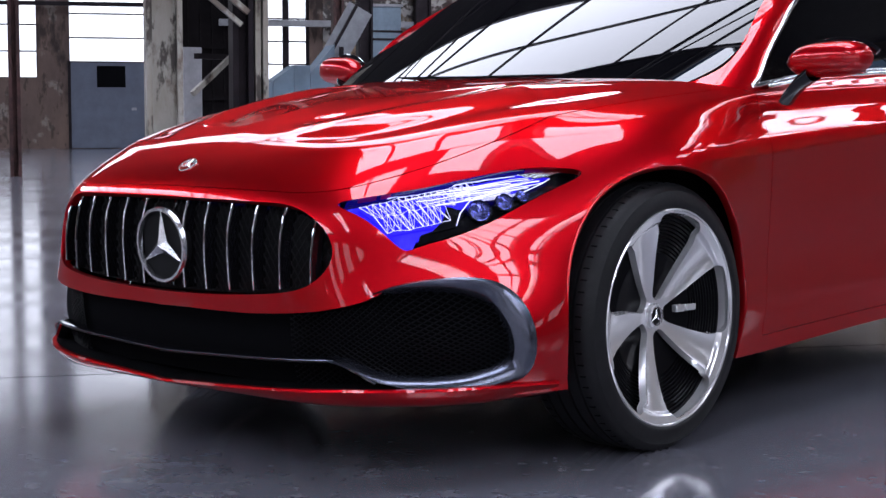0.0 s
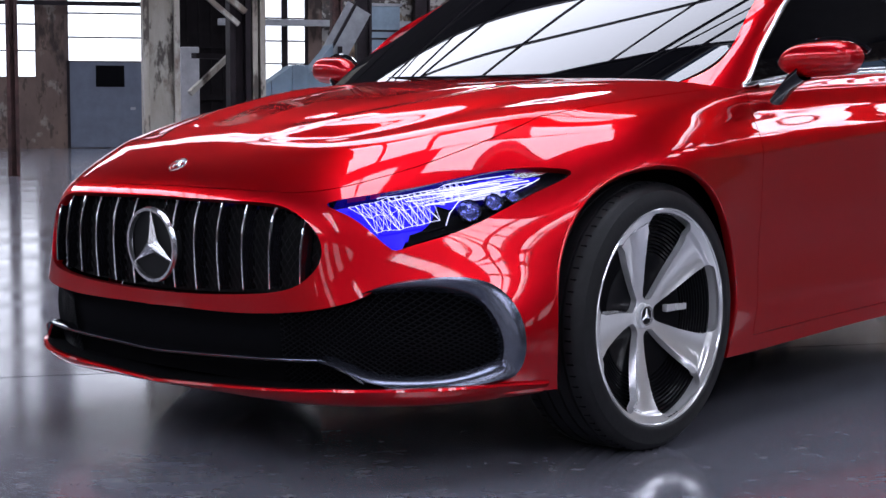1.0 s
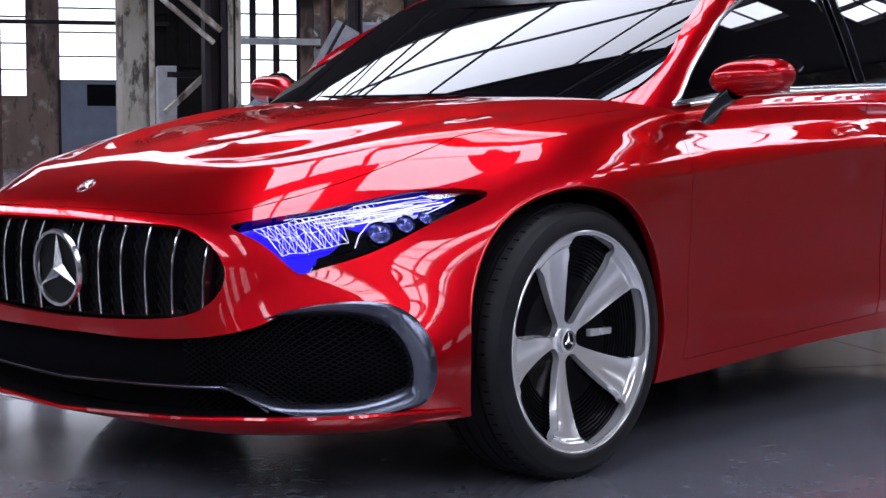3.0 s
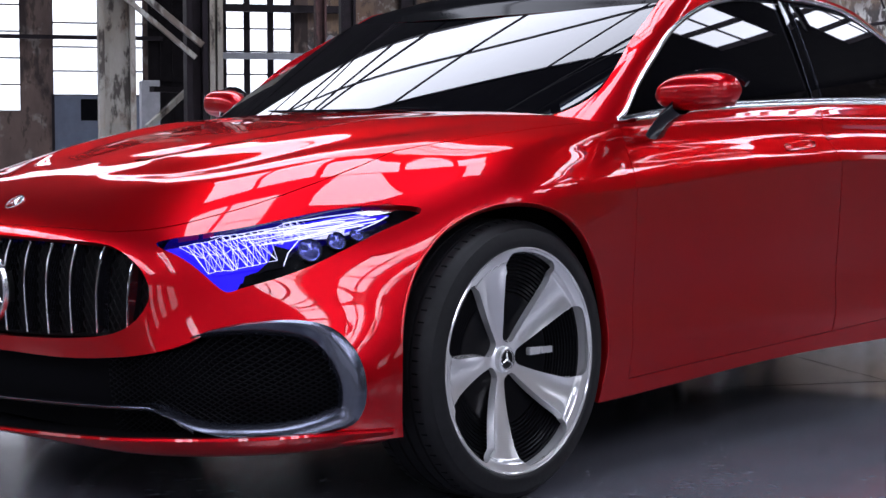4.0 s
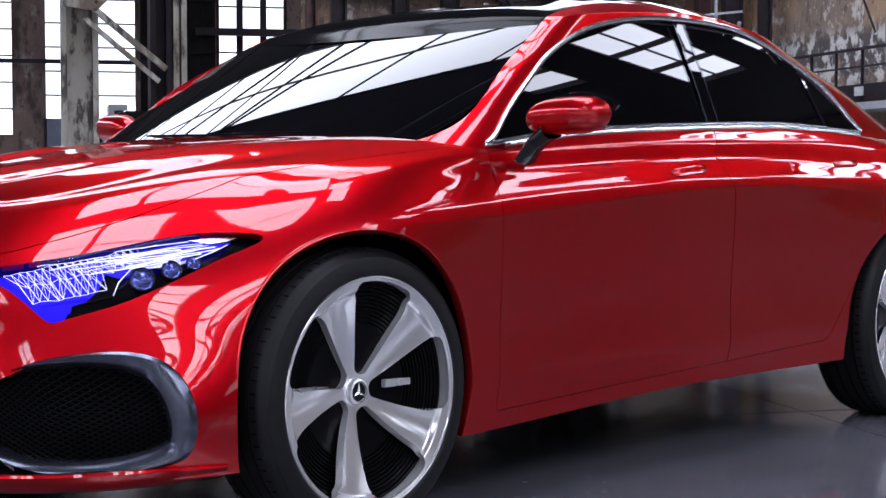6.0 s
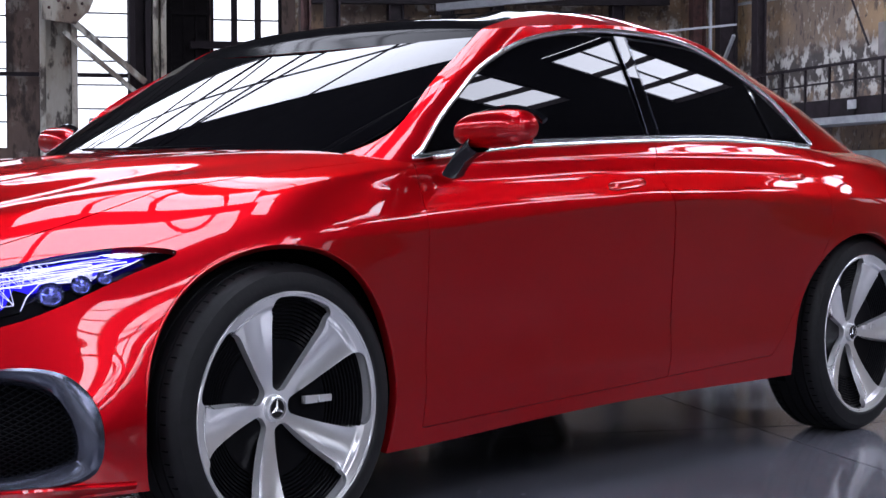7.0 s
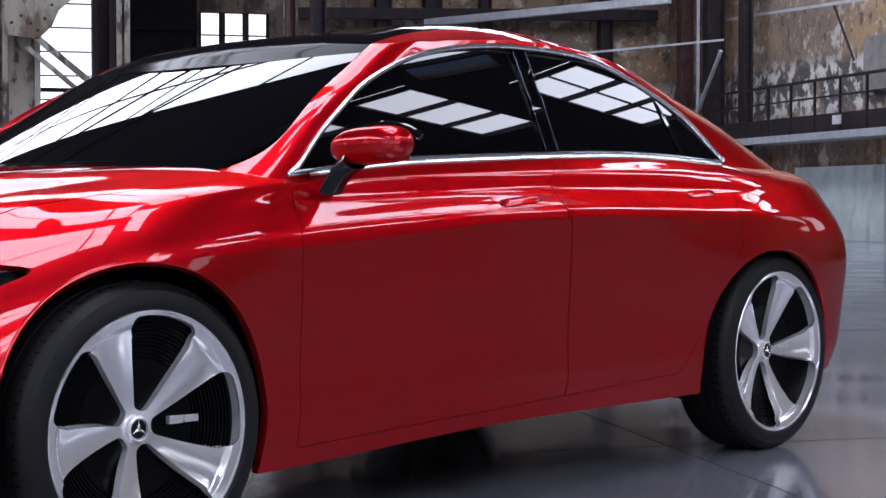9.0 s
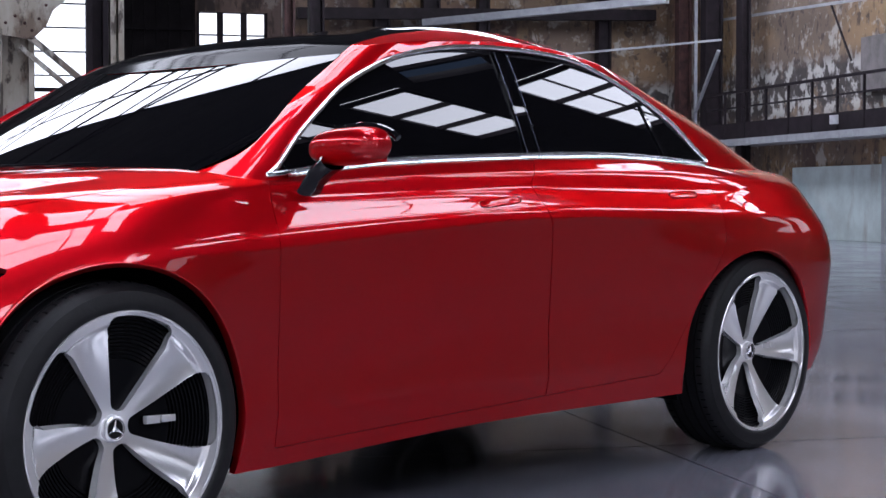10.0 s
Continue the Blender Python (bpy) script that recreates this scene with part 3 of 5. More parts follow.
def build_headlamp():
    h = tagged(new("headlamp"), "slim headlamp lit blue behind a clear lens")
    h.parent = car
    sheet_object("lamp_housing", lamp.inset(.050), GLOSS_BLACK, h)
    walls = lamp.plus_rim(.052)
    keep = Sheet(walls.p, walls.n, walls.w, walls.faces[len(lamp.faces):])
    keep.turned = {i - len(lamp.faces): v for i, v in walls.turned.items()}
    sheet_object("lamp_wall", keep, GLOSS_BLACK, h)
    bm = bmesh.new()
    lamp_plate(bm, [(-.812, .660), (-.793, .630), (-.738, .561), (-.704, .560), (-.690, .585), (-.65, .60), (-.60, .615), (-.57, .66), (-.60, .695), (-.68, .682)], .040)
    part("blue_reflector", bm, BLUE, h, "glowing blue reflector edge")
    bm = bmesh.new()
    lamp_plate(bm, [(-.785, .656), (-.735, .600), (-.62, .618), (-.575, .655), (-.50, .678), (-.40, .700), (-.315, .726), (-.40, .728), (-.60, .703), (-.72, .682)], .034)
    part("blue_reflector", bm, BLUE, h, "glowing blue reflector panel")
    bm = bmesh.new()
    lamp_plate(bm, [(-.44, .688), (-.40, .696), (-.36, .716), (-.42, .708)], .028)
    part("blue_reflector", bm, BLUE, h, "glowing blue reflector panel")
    bm = bmesh.new()
    lamp_plate(bm, [(-.53, .672), (-.45, .676), (-.40, .696), (-.47, .694)], .030)
    part("lamp_reflector", bm, BRIGHT, h, "bright inner reflector")
    bm = bmesh.new()
    lamp_plate(bm, [(-.690, .572), (-.66, .580), (-.55, .612), (-.44, .655), (-.40, .676), (-.46, .668), (-.56, .640), (-.63, .612), (-.68, .596)], .030)
    part("lamp_bezel", bm, WELL_BLACK, h, "black inner bezel")
    # web of light lines
    rnd = random.Random(4)
    bm = bmesh.new()
    top = [(-.788 + i * .0150, .658 + i * .0029 + rnd.uniform(-.003, .002)) for i in range(22)]
    mid = [(-.768 + i * .0150 + rnd.uniform(-.005, .005), .633 + i * .0027 + rnd.uniform(-.006, .006)) for i in range(18)]
    low = [(-.752 + i * .0155 + rnd.uniform(-.004, .004), .598 + i * .0026 + rnd.uniform(-.003, .003)) for i in range(10)]
    lines = list(zip(top, top[1:])) + list(zip(mid, mid[1:])) + list(zip(low, low[1:]))
    for i in range(18):
        lines += [(top[i], mid[i]), (mid[i], top[i + 1]), (top[i], mid[max(i - 2, 0)])]
    for i in range(10):
        lines += [(mid[i], low[i]), (low[i], mid[min(i + 2, 17)]), (mid[i], low[max(i - 1, 0)]), (top[i + 1], low[i])]
    for (xa, za), (xb, zb) in lines:
        tube(bm, [in_lamp(xa, za, .016), in_lamp(xb, zb, .018)], .0006, 4)
    tagged(part("light_web", bm, WEB, h, "white web of light lines"), kind="stuff")
    bm = bmesh.new()
    for pts in ([(-.60, .612), (-.582, .640), (-.548, .668), (-.47, .682)], [(-.72, .676), (-.60, .700), (-.48, .716), (-.38, .727)], [(-.70, .668), (-.58, .692), (-.46, .708)],
                [(-.42, .684), (-.36, .704), (-.33, .716)]):
        tube(bm, [in_lamp(x, z, .018) for x, z in pts], .0020, 8, .6)
    part("daylight_tube", bm, WEB, h, "white light guide")
    # a sheaf of fine light lines along the upper edge
    bm = bmesh.new()
    for i in range(9):
        lean, start = .0042 * i, -.70 + .018 * (i * 5 % 9)
        pts = [(x, .678 + (x + .70) * .129 - lean * (1 - .55 * (x + .70) / .38) + .0016 * math.sin(40 * x + i)) for x in np.linspace(start, -.335 - .012 * (i * 4 % 9), 9)]
        tube(bm, [in_lamp(x, z, .015 + .001 * (i % 3)) for x, z in pts], .0007 + .0005 * (i % 3), 5)
    tagged(part("light_line", bm, WEB, h, "fine white light lines along the upper edge"), kind="stuff")
    for x, z, r in ((-.535, .646, .023), (-.470, .665, .018), (-.418, .680, .014)):
        bm = bmesh.new()
        c = in_lamp(x, z, .022)
        m = Matrix.Translation(c) @ (-LAMP_NORMAL).to_track_quat("Y", "Z").to_matrix().to_4x4()
        lathe(bm, [(.0005, -r * .5), (r * .45, -r * .42), (r * .8, -r * .15), (r, .0), (r * 1.12, .0), (r * 1.15, .02)], 28)
        bm.transform(m)
        part("projector", bm, BLUE_GLASS, h, "round blue-tinted projector lens")
        bm = bmesh.new()
        lathe(bm, [(r * 1.16, .004), (r * 1.20, -.004), (r * 1.27, -.004), (r * 1.30, .012)], 28)
        bm.transform(m)
        part("projector_ring", bm, GUNMETAL, h, "dark metal ring round the projector")
    bm = bmesh.new()
    lamp_plate(bm, [(-.37, .716), (-.325, .722), (-.300, .729), (-.36, .730), (-.41, .724)], .012)
    part("lamp_reflector", bm, BRIGHT, h, "bright metal end reflector")
    bm = bmesh.new()
    lamp_plate(bm, [(-.66, .598), (-.60, .612), (-.575, .650), (-.60, .660), (-.625, .625)], .026)
    part("lamp_bezel", bm, WELL_BLACK, h, "black inner bezel")
    lens = sheet_object("lens", lamp.inset(.003), LENS, h, "clear lens")
    lens.visible_shadow = False
    return h


headlamp = build_headlamp()
other = copy_thing(headlamp, Matrix.Identity(4))
other.scale = (1, -1, 1)

# ==== cabin
BASE = [(.20, 0, .955), (.235, .40, .953), (.325, .67, .942), (.45, .805, .925), (.73, .806, .940), (1.06, .798, .965), (1.6, .793, .985), (2.1, .792, .985), (2.34, .790, .98), (2.56, .785, .965), (3.22, .64, .950), (3.42, .42, .950), (3.46, 0, .950)]
MIDDLE = [(.60, 0, 1.168), (.622, .39, 1.160), (.655, .62, 1.152), (.705, .736, 1.150), (.885, .745, 1.160), (1.12, .733, 1.172), (1.6, .728, 1.182), (2.05, .722, 1.177), (2.24, .719, 1.170), (2.42, .708, 1.162), (2.80, .58, 1.152), (2.94, .39, 1.155), (2.98, 0, 1.160)]
RAIL = [(.93, 0, 1.340), (.945, .35, 1.334), (.975, .55, 1.328), (1.015, .645, 1.324), (1.15, .657, 1.341), (1.33, .655, 1.357), (1.6, .655, 1.372), (1.85, .648, 1.366), (1.99, .638, 1.354), (2.14, .620, 1.336), (2.42, .52, 1.300), (2.56, .33, 1.296), (2.60, 0, 1.302)]
CANT = [(1.15, 0, 1.395), (1.16, .27, 1.392), (1.19, .42, 1.387), (1.24, .485, 1.394), (1.32, .500, 1.403), (1.41, .508, 1.412), (1.6, .508, 1.422), (1.78, .50, 1.418), (1.88, .488, 1.413), (1.99, .465, 1.403), (2.16, .38, 1.385), (2.24, .24, 1.38), (2.27, 0, 1.382)]
CROWN = [(1.42, 0, 1.438), (1.44, 0, 1.44), (1.47, 0, 1.442), (1.5, 0, 1.444), (1.522, 0, 1.445), (1.55, 0, 1.446), (1.6, 0, 1.447), (1.68, 0, 1.446), (1.72, 0, 1.445), (1.76, 0, 1.443), (1.82, 0, 1.438), (1.87, 0, 1.433), (1.90, 0, 1.43)]


def mixed(a, b, f):
    return [tuple(p0 + (p1 - p0) * f for p0, p1 in zip(q0, q1)) for q0, q1 in zip(a, b)]


shell = lofted([BASE, mixed(BASE, MIDDLE, .5), MIDDLE, mixed(MIDDLE, RAIL, .5), mixed(MIDDLE, RAIL, .82), RAIL, CANT, CROWN], (0, .125, .25, .365, .4386, .48, .64, 1.05), (300, 120), (5, (1.4, 3.0, 9.2, 10.6), (0, 1, 1, 0)))
SIDE_GLASS = outline([(.515, .945), (.70, .968), (.92, .988), (1.16, 1.0), (1.59, 1.017), (1.98, 1.026), (2.30, 1.018), (2.545, 1.008), (2.53, 1.045), (2.44, 1.12), (2.32, 1.197), (2.165, 1.266), (2.01, 1.318),
                      (1.835, 1.342), (1.60, 1.348), (1.365, 1.337), (1.18, 1.309), (1.03, 1.270), (.852, 1.199), (.735, 1.129), (.620, 1.04), (.53, .96)], 6)
glass_all = shell
side = (shell.w[:, 0] > 2.2) & (shell.w[:, 0] < 10.5) & (shell.w[:, 1] < .62)
shell, side_glass = shell.split(np.where(side, inside_of(SIDE_GLASS, shell.p[:, ::2]), -1))
glass_edge = natural((-1, .3, .45, .7, 1.0, 1.15, 1.3, 1.6, 2.0, 2.4, 2.8, 3.1, 4), [[v] for v in (.60, .66, .728, .700, .612, .576, .556, .54, .505, .47, .52, .56, .6)])
shell, top_glass = shell.split(glass_edge(np.clip(shell.p[:, 0], 0, 3.5))[:, 0] + shell.p[:, 1])
sheet_object("roof_frame", shell.both().plus_rim(.012), PAINT, car, "red roof pillars and rails")
windscreen_edge = top_glass.p[:, 0] - .30 * top_glass.p[:, 1] ** 2 - .812
windscreen, roof = top_glass.split(windscreen_edge)
windscreen = pressed(windscreen, 2, [(0, 0), (1, 0), (2, 0), (0, 2), (1, 2), (0, 4)], True)
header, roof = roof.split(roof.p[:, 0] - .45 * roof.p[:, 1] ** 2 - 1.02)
side_glass = pressed(side_glass, 1, [(0, 0), (1, 0), (0, 1), (2, 0), (1, 1)], bow=.36)
sheet_object("windscreen", windscreen.both().inset(.003), TINT, car, "dark tinted windscreen")
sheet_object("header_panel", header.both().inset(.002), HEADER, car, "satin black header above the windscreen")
sheet_object("roof_panel", roof.both().inset(.003), ROOF_BLACK, car, "glossy black glass roof")
for s in (side_glass, side_glass.mirrored()):
    sheet_object("side_window", s.inset(.006), TINT, car, "dark tinted side glass")

# ==== trim round the cabin
SIDES = (glass_all.w[:, 1] < .66) & (glass_all.w[:, 0] > 2) & (glass_all.w[:, 0] < 11)
SIDE_P, SIDE_N = glass_all.p[SIDES], glass_all.n[SIDES]


def on_shell(x, z, out=0.0):
    q, n = SIDE_P, SIDE_N
    i = np.argmin((q[:, 0] - x) ** 2 + (q[:, 2] - z) ** 2)
    y = q[i, 1] - (n[i, 0] * (x - q[i, 0]) + n[i, 2] * (z - q[i, 2])) / n[i, 1]
    return Vector((x, y, z)) + Vector(n[i]) * out


for side in (1, -1):
    bm = bmesh.new()
    pts = [on_shell(x, z, .003) for x, z in SIDE_GLASS]
    tube(bm, [(q.x, q.y * side, q.z) for q in pts], .0105, 10, .75, closed=True)
    part("window_trim", bm, TRIM, car, "bright chrome side window surround")
    for xa, za, xb, zb, half, mat, nm in ((1.575, 1.335, 1.605, 1.02, .030, TINT, "door_pillar"), (2.245, 1.225, 2.315, 1.025, .008, GLOSS_BLACK, "window_divider")):
        bm = bmesh.new()
        rows = []
        for i in range(9):
            x, z = xa + (xb - xa) * i / 8, za + (zb - za) * i / 8
            row = [on_shell(x + f * half, z, o) for f, o in ((-1, -.006), (-.985, -.001), (0, -.001), (.985, -.001), (1, -.006))]
            rows.append([(q.x, q.y * side, q.z) for q in row])
        band(bm, rows)
        part(nm, bm, mat, car, "gloss black upright between the side windows")
    for dx in (-.030, .030):
        bm = bmesh.new()
        tube(bm, [(lambda q: (q.x, q.y * side, q.z))(on_shell(1.575 + .03 * i / 8 + dx, 1.335 - .315 * i / 8, .002)) for i in range(9)], .0010, 6)
        part("pillar_trim", bm, GUNMETAL, car, "hairline bright edge")
    # broad lower moulding along the shoulder
    bm = bmesh.new()
    low = [on_shell(x, float(np.interp(x, (.56, .70, .92, 1.16, 1.59, 1.98, 2.30, 2.53), (.946, .960, .980, .992, 1.009, 1.018, 1.011, 1.002))), .004) for x in np.linspace(.56, 2.53, 60)]
    band(bm, [[(q.x, (q.y + dy) * side, q.z + dz) for q in low] for dy, dz in ((.004, .012), (-.003, .009), (-.009, .001), (-.010, -.006), (-.004, -.011))])
    bmesh.ops.recalc_face_normals(bm, faces=bm.faces)
    part("belt_moulding", bm, TRIM, car, "bright chrome waistline moulding")
# cowl line at the windscreen's foot
bm = bmesh.new()
foot = [(.235 + .42 * (y / .66) ** 2 * .47, y, 0) for y in np.linspace(-.64, .64, 41)]
tube(bm, [(x, y, float(np.interp(abs(y), (0, .4, .64), (.972, .976, .982)))) for x, y, _ in foot], .008, 8)
part("cowl_strip", bm, GLOSS_BLACK, car)

# ==== door handles
FLANK = (whole.p[:, 0] > 1.1) & (whole.p[:, 0] < 2.5) & (whole.w[:, 1] < .66) & (whole.p[:, 2] > .8)
FLANK_P, FLANK_N = whole.p[FLANK], whole.n[FLANK]
for x0, x1, z0, z1 in ((1.245, 1.432, .868, .884), (2.20, 2.356, .896, .902)):
    for side in (1, -1):
        bm = bmesh.new()
        loop = []
        for t in np.linspace(0, 2 * math.pi, 41)[:-1]:
            c, s_ = math.cos(t), math.sin(t)
            loop.append((abs(c) ** .45 * math.copysign(1, c), abs(s_) ** .6 * math.copysign(1, s_)))
        rows = []
        for f, out in ((1.06, -.006), (1.0, .0005), (.95, .002), (.5, .003), (.01, .003)):
            row = []
            for a, b in loop + loop[:1]:
                x, z = (x0 + x1) / 2 + a * f * (x1 - x0) / 2, (z0 + z1) / 2 + (z1 - z0) / 2 * a * f + b * f * .0115
                i = np.argmin((FLANK_P[:, 0] - x) ** 2 + (FLANK_P[:, 2] - z) ** 2)
                q, n = FLANK_P[i], FLANK_N[i]
                y = q[1] - (n[0] * (x - q[0]) + n[2] * (z - q[2])) / n[1]
                v = Vector((x, y, z)) + Vector(n) * out
                row.append((v.x, v.y * side, v.z))
            rows.append(row)
        band(bm, rows)
        handle = part("door_handle", bm, PAINT, car, "flush red door handle")
        bm = bmesh.new()
        tube(bm, rows[1][:-1], .0010, 5, closed=True)
        part("handle_gap", bm, GLOSS_BLACK, handle)

# ==== door mirrors
for side in (1, -1):
    m = tagged(new("door_mirror"), "red door mirror on a black stalk")
    m.parent = car
    bm = bmesh.new()
    nseg, nring = 40, 24
    rings = []
    for i in range(nring + 1):
        f = i / nring
        # along the mirror's width, from the inner to the outer end
        y = -.855 - .232 * f
        r = max(.05, 1 - abs(2 * f ** 1.12 - 1) ** 3.4) ** .5
        row = []
        for k in range(nseg):
            a = 2 * math.pi * k / nseg
            c, s_ = math.cos(a), math.sin(a)
            depth = .066 if c < 0 else .034
            x = .622 + .045 * f + depth * r * abs(c) ** .9 * math.copysign(1, c)
            z = 1.010 + .012 * f + (.052 if s_ > 0 else .046) * r * abs(s_) ** .78 * math.copysign(1, s_)
            row.append(bm.verts.new((x, y * side, z)))
        rings.append(row)
    for a, b in zip(rings, rings[1:]):
        for k in range(nseg):
            bm.faces.new((a[k], a[(k + 1) % nseg], b[(k + 1) % nseg], b[k]))
    bm.faces.new(rings[0][::-1]), bm.faces.new(rings[-1])
    bmesh.ops.recalc_face_normals(bm, faces=bm.faces)
    part("mirror_cap", bm, PAINT, m)
    bm = bmesh.new()
    tube(bm, [(.652 + .045 * f, (-.885 - .204 * f) * side, 1.014 + .012 * f + .053 * math.sin(math.pi * min(1, f * .85 + .12)) ** .6) for f in np.linspace(0, 1, 16)], .010, 8)
    part("mirror_rim", bm, GLOSS_BLACK, m, "gloss black mirror edge")
    bm = bmesh.new()
    rows = []
    for x, y, z, hx, hz in ((.600, -.862, .905, .044, .014), (.602, -.876, .925, .042, .016), (.608, -.900, .955, .044, .020), (.622, -.935, .985, .048, .026)):
        rows.append([(x + hx * math.cos(a), y * side, z + hz * math.sin(a)) for a in [2 * math.pi * k / 16 for k in range(17)]])
    band(bm, rows)
    part("mirror_stalk", bm, GLOSS_BLACK, m, "gloss black stalk")
    bm = bmesh.new()
    box(bm, .685, min(-.90 * side, -1.06 * side), .980, .689, max(-.90 * side, -1.06 * side), 1.046, .002)
    part("mirror_glass", bm, CHROME, m, "mirror glass")

# ==== wheels
def disc_sheet(r0, r1, depth, rings=40, steps=360):
    """A dished disc facing -y, as a sheet: depth(r) gives y."""
    rs, an = np.linspace(r0, r1, rings), np.linspace(0, 2 * math.pi, steps + 1)[:-1]
    R, A = np.meshgrid(rs, an, indexing="ij")
    e = 1e-4
    slope = (depth(R + e) - depth(R - e)) / (2 * e)
    p = np.stack((R * np.cos(A), depth(R), R * np.sin(A)), 2)
    n = np.stack((slope * np.cos(A), -np.ones_like(A), slope * np.sin(A)), 2)
    n /= np.linalg.norm(n, axis=2, keepdims=True)
    nu = steps
    faces = [(i * nu + j, (i + 1) * nu + j, (i + 1) * nu + (j + 1) % nu, i * nu + (j + 1) % nu) for i in range(rings - 1) for j in range(steps)]
    return Sheet(p.reshape(-1, 3), n.reshape(-1, 3), np.stack((R, A), 2).reshape(-1, 2), faces)


def spoke_field(s, start):
    """Positive on the metal: five spokes that flare into the outer ring."""
    r, a = s.w[:, 0], s.w[:, 1]
    best = np.full(len(r), -1.0)
    for k in range(5):
        d = (a - radians(start + 72 * k) + math.pi) % (2 * math.pi) - math.pi
        half = .0125 + .205 * np.clip(r - .05, 0, 1) + 2.2 * np.clip(r - .215, 0, 1) ** 1.6
        bend = .35 * np.clip(r - .05, 0, 1)
        best = np.maximum(best, half - np.abs(d - bend) * r)
    ring_ = np.maximum(r - .2685, .042 - r)
    h = .018
    t = np.clip(.5 + .5 * (best - ring_) / h, 0, 1)
    return ring_ + (best - ring_) * t + h * t * (1 - t)


def build_wheel(name, start):
    w = tagged(new(name), "five-spoke polished alloy wheel with a low-profile tyre")
    w.parent = car
    bm = bmesh.new()
    tread = [(.264, .10), (.280, .118), (.316, .112), (.336, .100), (.345, .084)]
    for g0, g1 in ((.062, .054), (.024, .016), (-.016, -.024), (-.054, -.062)):
        tread += [(.3475, g0), (.339, g0 - .001), (.339, g1 + .001), (.3475, g1)]
    tread += [(.346, -.078), (.342, -.090), (.334, -.101), (.326, -.107), (.3255, -.1085), (.318, -.1115), (.300, -.1165), (.290, -.117), (.284, -.115), (.280, -.110), (.272, -.10)]
    lathe(bm, tread, 128)
    tyre = part("tyre", bm, RUBBER, w, "black low-profile tyre with fine grooves")
    # shoulder grooves
    bm = bmesh.new()
    for k in range(72):
        a = 2 * math.pi * k / 72
        for s_ in (-1, 1):
            vs = box(bm, .3385, min(s_ * .064, s_ * .084), -.0018, .3470, max(s_ * .064, s_ * .084), .0018)
            bmesh.ops.rotate(bm, verts=vs, cent=(0, 0, 0), matrix=Matrix.Rotation(a, 3, "Y"))
    tagged(part("tread_groove", bm, WELL_BLACK, tyre, smooth=False), kind="stuff")
    bm = bmesh.new()
    lathe(bm, [(.2815, -.106), (.281, -.1125), (.2785, -.1145), (.2755, -.1135), (.2735, -.109), (.272, -.095), (.268, -.06), (.26, -.02), (.25, .10)], 128)
    part("rim", bm, ALLOY, w, "polished alloy rim")
    face = disc_sheet(.012, .2745, lambda r: -.050 - .050 * (r / .274) ** 1.6 - .010 * np.clip((r - .242) / .014, 0, 1) ** 2 * (3 - 2 * np.clip((r - .242) / .014, 0, 1)), 76)
    gap, metal = face.split(spoke_field(face, start))
    # each spoke is slightly hollowed across, with one flank steeper
    r, a = metal.w[:, 0], metal.w[:, 1]
    fade = np.clip((r - .045) / .05, 0, 1) * np.clip((.256 - r) / .03, 0, 1)
    for k in range(5):
        d = (a - radians(start + 72 * k) + math.pi) % (2 * math.pi) - math.pi - .35 * np.clip(r - .05, 0, 1)
        across = np.clip(d * r, -.05, .05)
        mine = (np.abs(d) < radians(36)) * fade
        metal.p[:, 1] += mine * (.12 * across - 3.6 * across ** 2)
        slope = mine * (.12 - 7.2 * across)
        metal.n += np.stack((-np.sin(a) * slope, np.zeros_like(a), np.cos(a) * slope), 1)
    metal.n /= np.linalg.norm(metal.n, axis=1, keepdims=True)
    sheet_object("wheel_face", metal.plus_rim(.018), ALLOY, w, "five flared polished spokes")
    bm = bmesh.new()
    def behind(r):
        return -.028 - .052 * (r / .267) ** 1.6
    prof = [(.03, -.034), (.10, behind(.10)), (.155, behind(.155))]
    for i in range(12):
        r = .16 + i * .0091
        prof += [(r, behind(r)), (r + .0046, behind(r)), (r + .0056, behind(r) + .005), (r + .0084, behind(r) + .005)]
    prof.append((.2715, behind(.268)))
    lathe(bm, prof, 128)
    part("wheel_insert", bm, INSERT, w, "black insert with concentric ribs")
    bm = bmesh.new()
    lathe(bm, [(.0005, -.058), (.022, -.058), (.0225, -.063), (.027, -.065), (.0310, -.063), (.033, -.058), (.034, -.048)], 48)
    part("hub_cap", bm, ALLOY, w)
    e = emblem(w, pose(0, -.0635, 0), .026, MATT_BLACK)
    bm = bmesh.new()
    box(bm, .088, -.066, .002, .128, -.050, .022, .003)
    box(bm, .130, -.070, .003, .172, -.054, .021, .003)
    part("brake_caliper", bm, ALLOY, w, "bright brake caliper end")
    return w


for name, x, start in (("front_wheel", 0, 111), ("rear_wheel", 2.73, 70)):
    first = build_wheel(name, start)
    first.matrix_basis = pose(x, -.782, .347)
    copy_thing(first, pose(x, .782, .347, 0, 0, 180))
# flared wheel arches with a turned lip
AROUND = (whole.p[:, 2] < .90) & (whole.p[:, 1] < -.55)
AROUND_P, AROUND_N = whole.p[AROUND], whole.n[AROUND]


def on_flank(x, z, out):
    i = np.argmin((AROUND_P[:, 0] - x) ** 2 + (AROUND_P[:, 2] - z) ** 2)
    q, n = AROUND_P[i], AROUND_N[i]
    y = q[1] - (n[0] * (x - q[0]) + n[2] * (z - q[2])) / n[1]
    return Vector((x, y, z)) + Vector(n) * out


